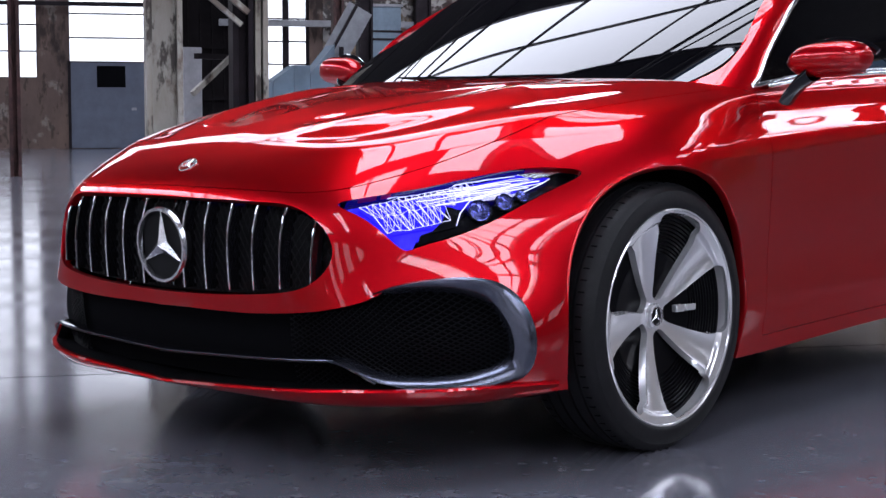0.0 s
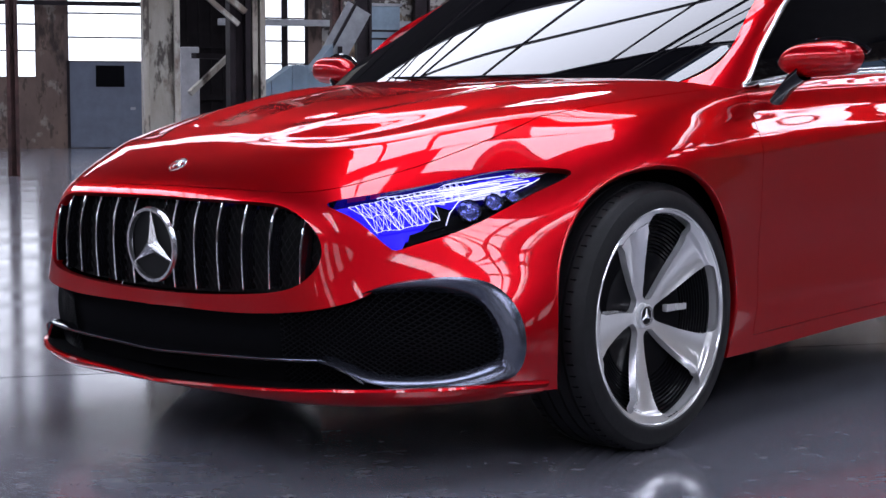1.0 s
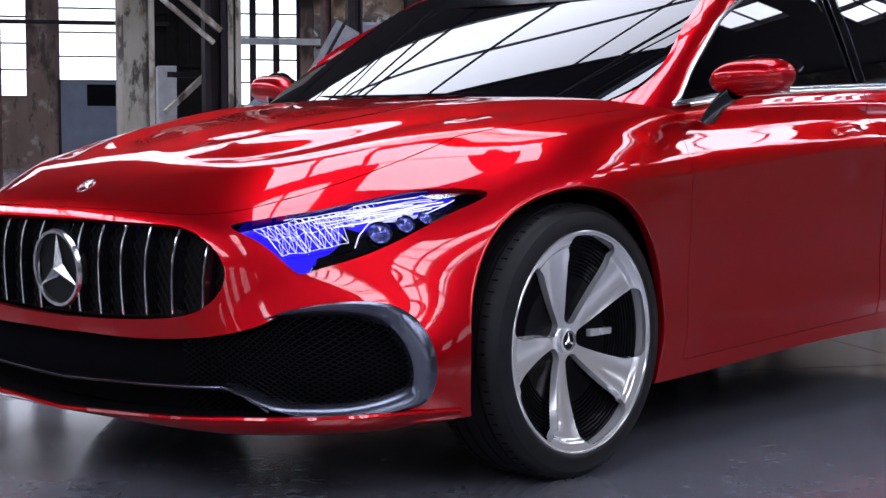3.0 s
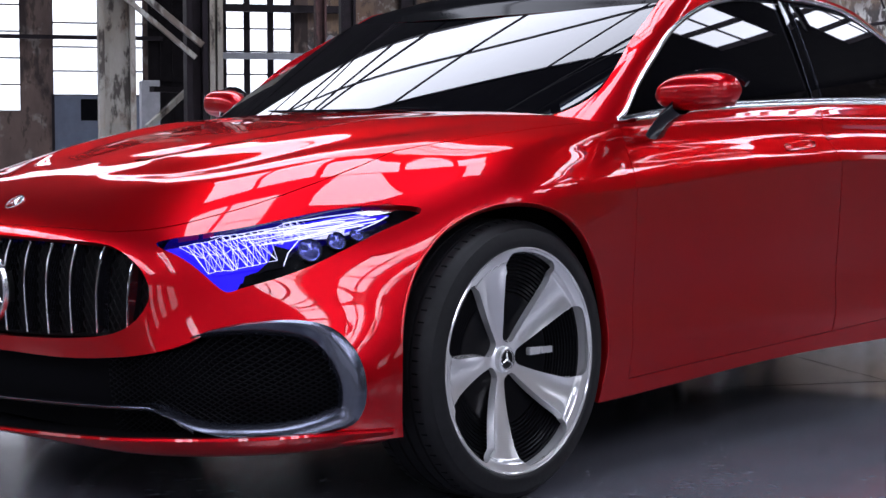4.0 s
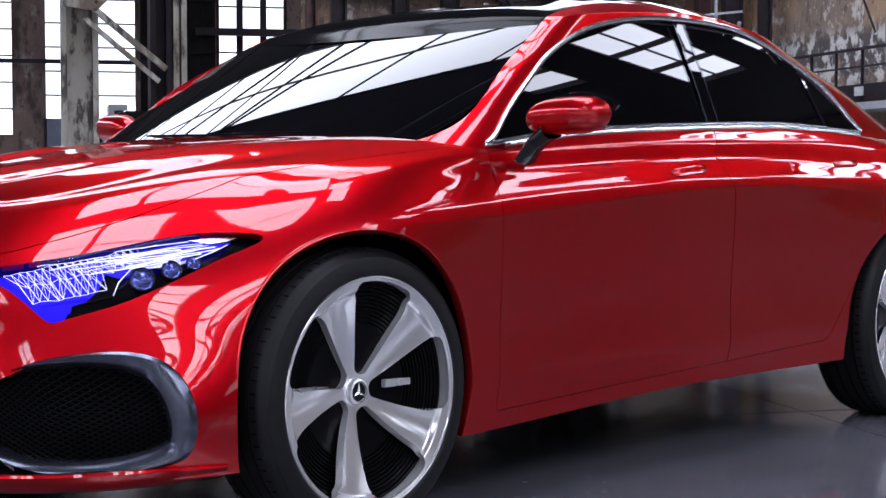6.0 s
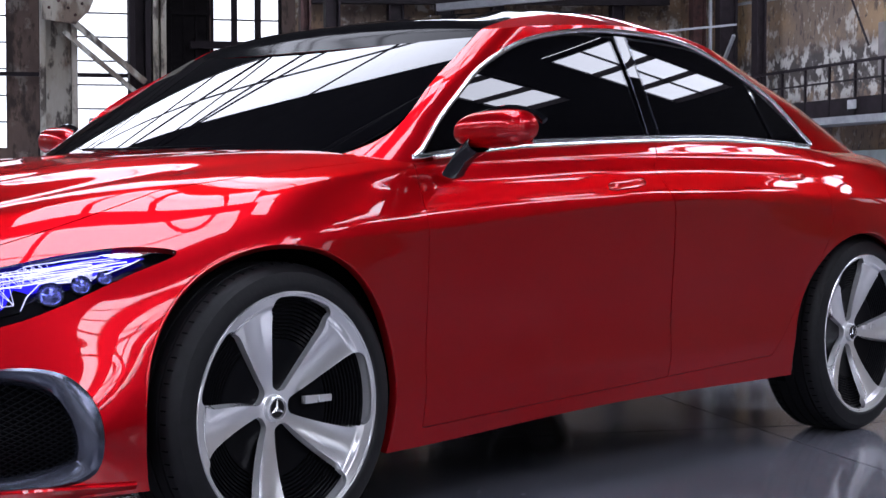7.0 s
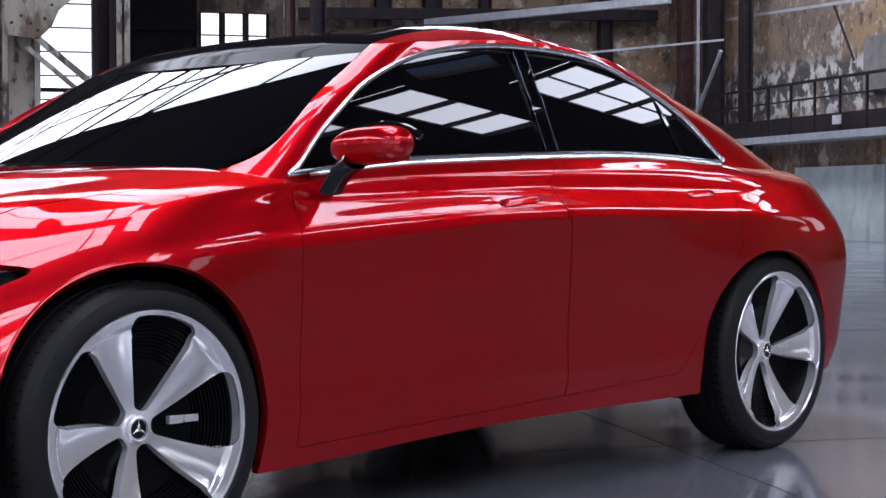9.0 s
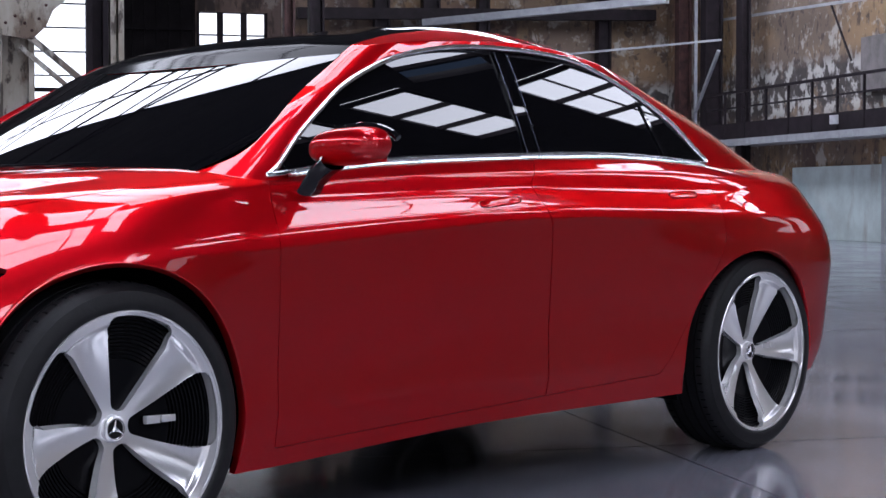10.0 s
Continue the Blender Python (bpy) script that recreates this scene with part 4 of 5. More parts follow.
for cx, cz, rx, rz in ((-.022, .335, .380, .403), (2.66, .335, .405, .372)):
    for side in (1, -1):
        bm = bmesh.new()
        rows = []
        angles = [a for a in np.linspace(-.3, math.pi + .3, 110) if cz + rz * math.sin(a) > .24]
        for d, out in ((-.004, -.022), (-.003, -.004), (-.001, .0001), (.001, .0005), (.004, .0004), (.006, -.0008)):
            row = [on_flank(cx + (rx + d) * math.cos(a), cz + (rz + d) * math.sin(a), out) for a in angles]
            ys = np.array([q.y for q in row])
            for _ in range(8):
                ys[1:-1] = (ys[:-2] + 2 * ys[1:-1] + ys[2:]) / 4
            rows.append([(q.x, y * side, q.z) for q, y in zip(row, ys)])
        band(bm, rows)
        bmesh.ops.recalc_face_normals(bm, faces=bm.faces)
        part("arch_flare", bm, PAINT, car, "rounded red wheel arch flare")
# wheel housings and underside
for x, y0, y1 in ((-.01, -.83, -.45), (2.68, -.83, -.45), (-.01, .45, .83), (2.68, .45, .83)):
    bm = bmesh.new()
    rows = []
    for y in np.linspace(y0, y1, 5):
        rows.append([(x + .40 * math.cos(a), y, .345 + .40 * math.sin(a)) for a in np.linspace(-.35, math.pi + .35, 40)])
    band(bm, rows)
    end = [(x + .40 * math.cos(a), y1 if y1 < 0 else y0, .345 + .40 * math.sin(a)) for a in np.linspace(-.35, math.pi + .35, 40)]
    bm.faces.new([bm.verts.new(q) for q in end])
    part("wheel_housing", bm, WELL_BLACK, car, smooth=False)
bm = bmesh.new()
for x0, x1, hw in ((-.80, -.42, .55), (-.46, .44, .46), (.40, 2.24, .86), (2.20, 3.12, .46), (3.08, 3.45, .6)):
    box(bm, x0, -hw, .245 if hw > .8 else .215, x1, hw, .30)
part("floor_pan", bm, WELL_BLACK, car, "black underside", smooth=False)
bm = bmesh.new()
box(bm, .48, -.72, .30, 2.9, .72, .88)
part("cabin_interior", bm, WELL_BLACK, car, "dark cabin interior", smooth=False)

# ==== the hall: its own axes, r to the right and f ahead of the camera's start
HALL = pose(-2.9, -3.6, 0, 0, 0, -33)
CONCRETE = node_material("polished_concrete", (0.20, 0.203, 0.245), spec=1.0, rough=0.14, vary=0.35, scale=0.9, bump=0.006, bump_scale=2)
CONCRETE.node_tree.nodes["Principled BSDF"].inputs["IOR"].default_value = 1.75
overlay(CONCRETE, (.10, .098, .115), .50, .70, .55, amount=.6)
overlay(CONCRETE, (.20, .195, .21), .56, .66, 2.6, amount=.45, offset=7)
overlay(CONCRETE, (.05, .045, .05), .60, .66, 9, amount=.3, offset=3)
overlay(CONCRETE, (.08, .075, .085), .58, .72, 1.1, stretch=(.25, 2.5, 1), amount=.35, offset=12)
overlay(CONCRETE, (.30, .29, .30), .57, .70, 16, amount=.5, offset=21)
overlay(CONCRETE, (.07, .065, .075), .54, .70, 3.2, stretch=(.6, 1.6, 1), amount=.35, offset=31, detail=12)
# worn and polished patches
t = CONCRETE.node_tree
n = t.nodes.new("ShaderNodeTexNoise")
n.inputs["Scale"].default_value, n.inputs["Detail"].default_value = 1.6, 10
r = t.nodes.new("ShaderNodeMapRange")
r.inputs["From Min"].default_value, r.inputs["From Max"].default_value, r.inputs["To Min"].default_value, r.inputs["To Max"].default_value = .35, .65, .09, .17
t.links.new(t.nodes["Texture Coordinate"].outputs["Object"], n.inputs["Vector"])
t.links.new(n.outputs["Fac"], r.inputs["Value"])
t.links.new(r.outputs[0], t.nodes["Principled BSDF"].inputs["Roughness"])
PLASTER = node_material("old_plaster", (0.36, 0.24, 0.125), rough=0.85, vary=0.8, scale=0.40, bump=0.4, bump_scale=9, second=(0.17, 0.11, 0.08), detail=9)
overlay(PLASTER, (.17, .125, .095), .49, .60, .30, offset=4)
overlay(PLASTER, (.50, .47, .43), .57, .62, 1.5, amount=.7, offset=9, detail=10)
overlay(PLASTER, (.09, .06, .055), .56, .64, 1.1, stretch=(1, 1, .22), amount=.85, offset=2, detail=10)
overlay(PLASTER, (.05, .04, .04), .58, .63, 2.3, amount=.7, offset=15, detail=10)
overlay(PLASTER, (.46, .42, .36), .58, .63, 5.0, amount=.5, offset=25, detail=12)
overlay(PLASTER, (.07, .05, .04), .57, .62, 6.5, stretch=(1, 1, .4), amount=.7, offset=35, detail=12)
# a peeled band above the gallery, white flakes on dark masonry
t = PLASTER.node_tree
co, sep = t.nodes.new("ShaderNodeTexCoord"), t.nodes.new("ShaderNodeSeparateXYZ")
t.links.new(co.outputs["Object"], sep.inputs[0])
for colour, lo, hi, scale in (((.05, .045, .045), .40, .46, 1.4), ((.50, .48, .45), .50, .56, 3.0)):
    fleck = overlay(PLASTER, colour, lo, hi, scale, amount=.9, offset=41 + scale, detail=12)
    rise, fall, both, held = (t.nodes.new("ShaderNodeMapRange"), t.nodes.new("ShaderNodeMapRange"), t.nodes.new("ShaderNodeMath"), t.nodes.new("ShaderNodeMath"))
    rise.inputs["From Min"].default_value, rise.inputs["From Max"].default_value = 2.5, 2.9
    fall.inputs["From Min"].default_value, fall.inputs["From Max"].default_value = 4.1, 3.75
    both.operation = held.operation = "MULTIPLY"
    mixer = fleck.outputs[0].links[0].to_socket
    t.links.new(sep.outputs[2], rise.inputs["Value"]), t.links.new(sep.outputs[2], fall.inputs["Value"])
    t.links.new(rise.outputs[0], both.inputs[0]), t.links.new(fall.outputs[0], both.inputs[1])
    t.links.new(both.outputs[0], held.inputs[0]), t.links.new(fleck.outputs[0], held.inputs[1])
    t.links.new(held.outputs[0], mixer)
PALE = node_material("pale_panels", (0.60, 0.69, 0.68), rough=0.6, vary=0.25, scale=1.5)
overlay(PALE, (.30, .27, .24), .58, .68, 1.2, stretch=(1, 1, .3), amount=.6, offset=6)
STEEL = node_material("dark_steel", (0.026, 0.020, 0.024), rough=0.6, spec=0.15, vary=0.5, scale=3)
RUST = node_material("rust_steel", (0.095, 0.040, 0.036), rough=0.7, vary=0.7, scale=4)
COLUMN = node_material("peeling_column", (0.56, 0.55, 0.50), rough=0.8, vary=0.85, scale=2.0, bump=0.3, bump_scale=20, second=(0.34, 0.30, 0.24), stretch=(1, 1, .35))
overlay(COLUMN, (.13, .085, .06), .52, .60, 3.2, stretch=(1, 1, .5), amount=.8, offset=3, detail=10)
overlay(COLUMN, (.035, .025, .022), .54, .60, 6, stretch=(1, 1, .4), amount=.85, offset=8, detail=10)
PIER = node_material("stained_pier", (0.17, 0.115, 0.092), rough=0.85, vary=0.8, scale=1.1, bump=0.4, bump_scale=10, second=(0.10, 0.07, 0.06), stretch=(1, 1, .5), detail=9)
overlay(PIER, (.30, .265, .235), .57, .63, 1.6, amount=.6, offset=5, detail=10)
overlay(PIER, (.03, .02, .018), .53, .60, 1.3, stretch=(1, 1, .35), amount=.9, offset=11, detail=10)
overlay(PIER, (.04, .028, .024), .57, .62, 6, stretch=(1, 1, .4), amount=.7, offset=33, detail=12)
SHUTTER = node_material("grey_shutter", (0.20, 0.18, 0.175), rough=0.7, vary=0.4, scale=3)
GREY_DOOR = node_material("grey_door", (0.13, 0.15, 0.20), rough=0.55, vary=0.2, scale=3)
ROOFING = node_material("roof_boards", (0.05, 0.045, 0.047), rough=0.8, vary=0.4, scale=2)
GALV = node_material("grey_rail", (0.35, 0.36, 0.38), rough=0.5, vary=0.3, scale=4)
DAY = bpy.data.materials.new("daylight_outside")
DAY.use_nodes = True
DAY.node_tree.nodes["Principled BSDF"].inputs["Emission Color"].default_value = (0.93, 0.96, 1.0, 1)
DAY.node_tree.nodes["Principled BSDF"].inputs["Emission Strength"].default_value = 1.2


def setting(name, bm, material, label, category):
    ob = tagged(part(name, bm, material, None, label, smooth=False), category=category, kind="structure")
    ob.matrix_basis = HALL
    return ob


bm = bmesh.new()
box(bm, -45, -45, -.3, 45, 60, 0)
setting("floor", bm, CONCRETE, "polished grey concrete floor with stains", "floor")
bm = bmesh.new()
for k in range(-8, 10):
    box(bm, k * 4.6 + 2.898, -45, -.01, k * 4.6 + 2.902, 60, .0006)
    box(bm, -45, k * 4.6 + .9, -.01, 45, k * 4.6 + .904, .0008)
setting("floor_joint", bm, STEEL, "thin dark saw-cut joints in the concrete", "joint")
FAR, RIGHT, BAY, LEFT, BACK, TOP = 42.0, 17.6, 27.0, -22.0, -24.0, 9.5


def wall_with_windows(bm, a0, a1, depth0, depth1, windows, top, across):
    """Fills a wall from a0 to a1 with boxes round windows of (a, b, z0, z1); across: along r (else along f)."""
    def put(u0, u1, z0, z1):
        if u1 - u0 > .001 and z1 - z0 > .001:
            box(bm, *((u0, depth0, z0, u1, depth1, z1) if across else (depth0, u0, z0, depth1, u1, z1)))
    u = a0
    for x0, x1 in sorted({w[:2] for w in windows}):
        put(u, x0, 0, top)
        z = 0
        for _, _, z0, z1 in sorted(w for w in windows if w[:2] == (x0, x1)):
            put(x0, x1, z, z0)
            z = z1
        put(x0, x1, z, top)
        u = x1
    put(u, a1, 0, top)


def glazing(name, u0, u1, z0, z1, depth, across, columns, rows):
    """Glazing bars of one window: a frame and its bars."""
    w = tagged(new(name), "tall steel-framed factory window", "window", "factory windows", "structure")
    w.matrix_basis = HALL
    def bar(nm, a0, a1, b0, b1):
        bm = bmesh.new()
        box(bm, *((a0, depth - .03, b0, a1, depth + .03, b1) if across else (depth - .03, a0, b0, depth + .03, a1, b1)))
        part(nm, bm, STEEL, w, smooth=False)
    t = .16 if across and columns == 3 else .035
    for k in range(columns + 1):
        x = u0 + (u1 - u0) * k / columns
        bar("window_frame" if k in (0, columns) else "glazing_bar", x - t / 2, x + t / 2, z0, z1)
    for k in range(rows + 1):
        z = z0 + (z1 - z0) * k / rows
        bar("window_frame" if k in (0, rows) else "glazing_bar", u0, u1, z - .0175, z + .0175)


far_windows = [(-6.6, -4.6, 1.75, 6.3), (-2.9, -.03, 1.75, 6.3), (.74, 2.95, 2.15, 6.3), (4.95, 6.75, 1.55, 5.6)]
bm = bmesh.new()
wall_with_windows(bm, LEFT, RIGHT + .4, FAR, FAR + .4, far_windows, TOP, True)
setting("wall_north", bm, PIER, "stained old masonry end wall", "wall")
for k, (u0, u1, z0, z1) in enumerate(far_windows):
    glazing("window_%d" % (k + 1), u0, u1, z0, z1, FAR + .1, True, 3 if k == 3 else 2 if k == 1 else 1, 7)
bm = bmesh.new()
box(bm, 7.1, FAR - .03, 0, RIGHT, FAR, TOP)
setting("wall_plaster", bm, PLASTER, "flaking ochre plaster on the end wall", "wall")
left_windows = [(f, f + 2.3, 4.4, 7.4) for f in (-20, -14, -8, -2, 4, 10, 16, 22, 28, 34)]
bm = bmesh.new()
wall_with_windows(bm, BACK, FAR, LEFT - .4, LEFT, left_windows, TOP, False)
setting("wall_west", bm, PIER, "stained masonry side wall", "wall")
for k, (u0, u1, z0, z1) in enumerate(left_windows):
    glazing("window_%d" % (k + 5), u0, u1, z0, z1, LEFT - .1, False, 3, 6)
# unseen windows, added so the wheels have something bright to mirror
fill_east_windows = [(f, f + 3.4, 5.6, 8.9) for f in (-21, -16, -11, -6, 9, 14)]
bm = bmesh.new()
box(bm, RIGHT, 22, 0, RIGHT + .4, FAR, TOP)
# unseen bay, set back to let the side glass mirror the roof lights
box(bm, RIGHT + .4, 22, 0, BAY, 22.4, TOP)
wall_with_windows(bm, BACK, 22, BAY, BAY + .4, fill_east_windows, TOP, False)
setting("wall_east", bm, PLASTER, "peeling ochre plaster wall", "wall")
for k, (u0, u1, z0, z1) in enumerate(fill_east_windows):
    glazing("window_%d" % (k + 15), u0, u1, z0, z1, BAY + .1, False, 4, 4)
# unseen windows behind the camera, added to brighten the car's side and wheels
fill_south_windows = [(r, r + 3.0, 1.6, 7.6) for r in (-20, -14, -8, -2, 4, 10)]
bm = bmesh.new()
wall_with_windows(bm, LEFT, BAY + .4, BACK - .4, BACK, fill_south_windows, TOP, True)
for k, (u0, u1, z0, z1) in enumerate(fill_south_windows):
    glazing("window_%d" % (k + 21), u0, u1, z0, z1, BACK - .1, True, 2, 5)
setting("wall_south", bm, PIER, "stained masonry wall", "wall")
bm = bmesh.new()
box(bm, LEFT - 3, FAR + 2.0, -1, RIGHT, FAR + 2.1, 14)
setting("backdrop", bm, DAY, "bright overcast sky beyond the windows", "sky")
bm = bmesh.new()
box(bm, LEFT - 2.1, BACK, -1, LEFT - 2.0, FAR + 2, 14)
setting("backdrop", bm, DAY, "bright overcast sky beyond the windows", "sky")

bm = bmesh.new()
# glowing sheet behind the added east windows
box(bm, BAY + 2.0, BACK - 2, -1, BAY + 2.1, 22, 9)
setting("backdrop", bm, DAY, "bright overcast sky beyond the windows", "sky")
bm = bmesh.new()
# glowing sheet behind the added south windows
box(bm, LEFT - 2, BACK - 2.1, -1, BAY + 2, BACK - 2.0, 9)
setting("backdrop", bm, DAY, "bright overcast sky beyond the windows", "sky")

# roof with glazed strips
# r from, to; f from, to
# the last strip is made up, to brighten the far and right walls
strips = [(-16, -11.5, -20, 40), (.2, 2.6, 5.3, 8.8), (2.6, 4.0, 5.1, 6.7), (2.9, 4.2, 2.9, 5.1), (.1, 2.3, .8, 4.0), (14.0, 16.2, 10.8, 13.8), (14.4, 16.0, 4.8, 6.4), (12.2, 14.0, 3.0, 12.5), (3.8, 5.2, -20, -4), (6.4, 8.8, -20, -4), (-4.6, -2.8, -20, -4), (9.9, 11.5, -18, -2), (13.0, 17.0, 23, 36), (7.5, 11.0, 23, 36)]
bm = bmesh.new()
edges = sorted({LEFT - .4, BAY + .4, *[v for s in strips for v in s[:2]]})
for a, b in zip(edges, edges[1:]):
    f = BACK
    for s in sorted((s for s in strips if s[0] <= a and b <= s[1]), key=lambda s: s[2]):
        box(bm, a, f, TOP, b, s[2], TOP + .25)
        f = s[3]
    box(bm, a, f, TOP, b, FAR + .4, TOP + .25)
setting("ceiling", bm, ROOFING, "dark boarded factory roof", "ceiling")
for s, (r0, r1, f0, f1) in enumerate(strips):
    l = bpy.data.lights.new("roof_daylight", "AREA")
    l.shape, l.size, l.size_y, l.energy, l.color = "RECTANGLE", r1 - r0, f1 - f0, SKYLIGHT * (r1 - r0) * (f1 - f0), (0.93, 0.95, 1.02)
    ob = new("roof_daylight", l)
    ob.matrix_basis = HALL @ pose((r0 + r1) / 2, (f0 + f1) / 2, TOP + .5)
    g = tagged(new("roof_light"), "glazed roof strip with dark steel bars", "roof light", "roof lights", "structure")
    g.matrix_basis = HALL
    step = 2.6 if r0 in (-16, 13.0) else (f1 - f0) / max(1, round((f1 - f0) / 1.55))
    for k in range(int((f1 - f0) / step + 1e-6) + 1):
        f = f0 + k * step
        bm = bmesh.new()
        box(bm, r0, f - .03, TOP + .05, r1, f + .03, TOP + .15)
        part("glazing_bar", bm, STEEL, g, smooth=False)
    m = 1 if r1 - r0 < 1.5 else 2
    for k in range(m + 1):
        r = r0 + (r1 - r0) * k / m
        bm = bmesh.new()
        box(bm, r - .05, f0, TOP + .0, r + .05, f1, TOP + .12)
        part("glazing_bar", bm, STEEL, g, smooth=False)


# shed lights, which stand askew to the hall: middle r, f; length, breadth; panes along, across
sheds = [(-1.2, 22.4, 31.0, 2.5, 8, 2), (18.0, 4.5, 1.3, 3.8, 1, 3), (18.8, 7.6, 1.5, 4.6, 2, 3), (16.4, 1.2, 1.7, 4.0, 2, 2), (20.3, 10.6, 1.5, 4.4, 2, 3), (12.0, -3.6, 1.9, 4.0, 2, 2)]
for r, f, along, across, na, nc in sheds:
    g = tagged(new("roof_light"), "slanted roof light with dark steel bars", "roof light", "roof lights", "structure")
    g.matrix_basis = HALL @ pose(r, f, TOP, 0, 0, 19.9)
    l = bpy.data.lights.new("roof_daylight", "AREA")
    l.shape, l.size, l.size_y, l.energy, l.color = "RECTANGLE", across, along, SKYLIGHT * across * along * (.63 if along > 10 else 1.15), (0.93, 0.95, 1.02)
    ob = new("roof_daylight", l)
    ob.matrix_basis = g.matrix_basis @ pose(0, 0, -.03)
    for k in range(na + 1):
        y = along * (k / na - .5)
        bm = bmesh.new()
        box(bm, -across / 2, y - .025, -.16, across / 2, y + .025, -.06)
        part("glazing_bar", bm, STEEL, g, smooth=False)
    for k in range(nc + 1):
        x = across * (k / nc - .5)
        bm = bmesh.new()
        box(bm, x - .022, -along / 2, -.20, x + .022, along / 2, -.06)
        part("glazing_bar", bm, STEEL, g, smooth=False)


def beam(name, a, b, w, h, material, label, category, parent=None):
    """A straight member between two places."""
    a, b = Vector(a), Vector(b)
    bm = bmesh.new()
    box(bm, -w / 2, -h / 2, 0, w / 2, h / 2, (b - a).length)
    bm.transform(Matrix.Translation(a) @ (b - a).to_track_quat("Z", "X").to_matrix().to_4x4())
    if parent:
        return part(name, bm, material, parent, smooth=False)
    ob = tagged(part(name, bm, material, None, label, smooth=False), category=category)
    ob.matrix_basis = HALL
    return ob


# roof trusses
def build_truss(f):
    t = tagged(new("roof_truss"), "dark riveted steel roof truss", "truss", "roof trusses")
    t.matrix_basis = HALL @ pose(0, f, 0)
    beam("bottom_chord", (LEFT, 0, 7.9), (RIGHT, 0, 7.9), .08, .10, STEEL, "", "", t)
    beam("top_chord", (LEFT, 0, 9.3), (RIGHT, 0, 9.3), .08, .10, STEEL, "", "", t)
    n = 12
    for k in range(n):
        x0, x1 = LEFT + (RIGHT - LEFT) * k / n, LEFT + (RIGHT - LEFT) * (k + 1) / n
        beam("web_member", (x0, 0, 7.9 if k % 2 else 9.3), (x1, 0, 9.3 if k % 2 else 7.9), .05, .05, STEEL, "", "", t)
    return t


truss = build_truss(9)
for f in (-18, -9, 0, 18, 27, 36):
    copy_thing(truss, HALL @ pose(0, f, 0))


# columns: light riveted H columns with braces
def build_column(r, f, w, h, label, material, name="steel_column"):
    c = tagged(new(name), label, "column", "hall columns")
    c.matrix_basis = HALL @ pose(r, f, 0)
    for nm, x0, y0, x1, y1 in (("flange", -w / 2, -.16, -w / 2 + .05, .16), ("flange", w / 2 - .05, -.16, w / 2, .16), ("web", -w / 2 + .05, -.03, w / 2 - .05, .03)):
        bm = bmesh.new()
        box(bm, x0, y0, 0, x1, y1, h, .006)
        part(nm, bm, material, c, smooth=False)
    if w > .2:
        bm = bmesh.new()
        box(bm, -w / 2 - .1, -.24, 0, w / 2 + .1, .24, .06, .01)
        part("base_plate", bm, STEEL, c, smooth=False)
    return c


light = "pale peeling-paint steel column on the concrete floor"
build_column(.66, 15.0, .32, 4.2, light, COLUMN)
build_column(1.36, 15.0, .19, 4.2, "dark sooty steel column beside a pale post", STEEL)
build_column(1.53, 15.02, .12, 4.2, "slim pale steel post against a rusty column", COLUMN)
build_column(-.62, 23.5, .16, 5.2, "dark rust-red steel post", RUST)
brace = tagged(new("column_brace"), "paired diagonal steel brace between two columns", "brace")
brace.matrix_basis = HALL
beam("brace_bar", (.60, 14.80, 2.44), (1.40, 14.80, 1.77), .05, .09, COLUMN, "", "", brace)
beam("brace_bar", (.70, 14.80, 2.20), (1.34, 14.80, 1.66), .04, .07, COLUMN, "", "", brace)
beam("brace_bar", (.95, 15.3, 1.05), (1.40, 15.6, 1.45), .05, .04, COLUMN, "", "", brace)
beam("brace_bar", (1.0, 15.4, 1.40), (1.45, 15.7, 1.40), .05, .07, STEEL, "", "", brace)
for r, f, w, mat in ((7.13, 37, .34, STEEL), (9.6, FAR - .5, .4, STEEL), (10.9, FAR - .5, .45, STEEL), (12.3, FAR - .5, .3, STEEL), (15.6, FAR - .5, .35, STEEL)):
    build_column(r, f, w, TOP, "dark steel column", mat)
build_column(6.51, 37, .24, TOP, "rust-brown steel post before the end wall", RUST)
build_column(17.0, 39.4, .34, TOP, "rust-red riveted steel column by the wall", RUST)
build_column(17.0, 37.6, .46, TOP, "dark riveted steel column by the wall", STEEL)
build_column(17.0, 35.75, .24, TOP, "dark steel post by the wall", STEEL)


def solid(name, r0, f0, z0, r1, f1, z1, material, label, category, bevel=.01):
    bm = bmesh.new()
    box(bm, 0, 0, 0, r1 - r0, f1 - f0, z1 - z0, bevel)
    ob = tagged(part(name, bm, material, None, label, smooth=False), category=category)
    ob.matrix_basis = HALL @ pose(r0, f0, z0)
    return ob


# gusset plate with its rivets where the brace meets the column
gusset = tagged(new("gusset_plate"), "pale riveted steel gusset plate on the column", "plate")
gusset.matrix_basis = HALL @ pose(0, 14.75, 0)
bm = bmesh.new()
face = [bm.verts.new((r, 0, z)) for r, z in ((.52, 2.30), (.80, 2.26), (.92, 2.38), (.98, 2.52), (1.10, 2.62), (1.10, 2.75), (.52, 2.75))]
bmesh.ops.extrude_face_region(bm, geom=[bm.faces.new(face)])
for v in face:
    v.co.y = .02
bmesh.ops.recalc_face_normals(bm, faces=bm.faces)
part("plate", bm, COLUMN, gusset, smooth=False)
for r, z in ((.58, 2.40), (.66, 2.46), (.74, 2.40), (.80, 2.34), (.86, 2.44), (.66, 2.62), (.92, 2.56), (1.02, 2.66), (.80, 2.64)):
    bm = bmesh.new()
    lathe(bm, [(.0005, -.012), (.008, -.010), (.013, -.004), (.014, .0)], 12)
    bm.transform(Matrix.Translation((r, 0, z)))
    part("rivet", bm, RUST, gusset)

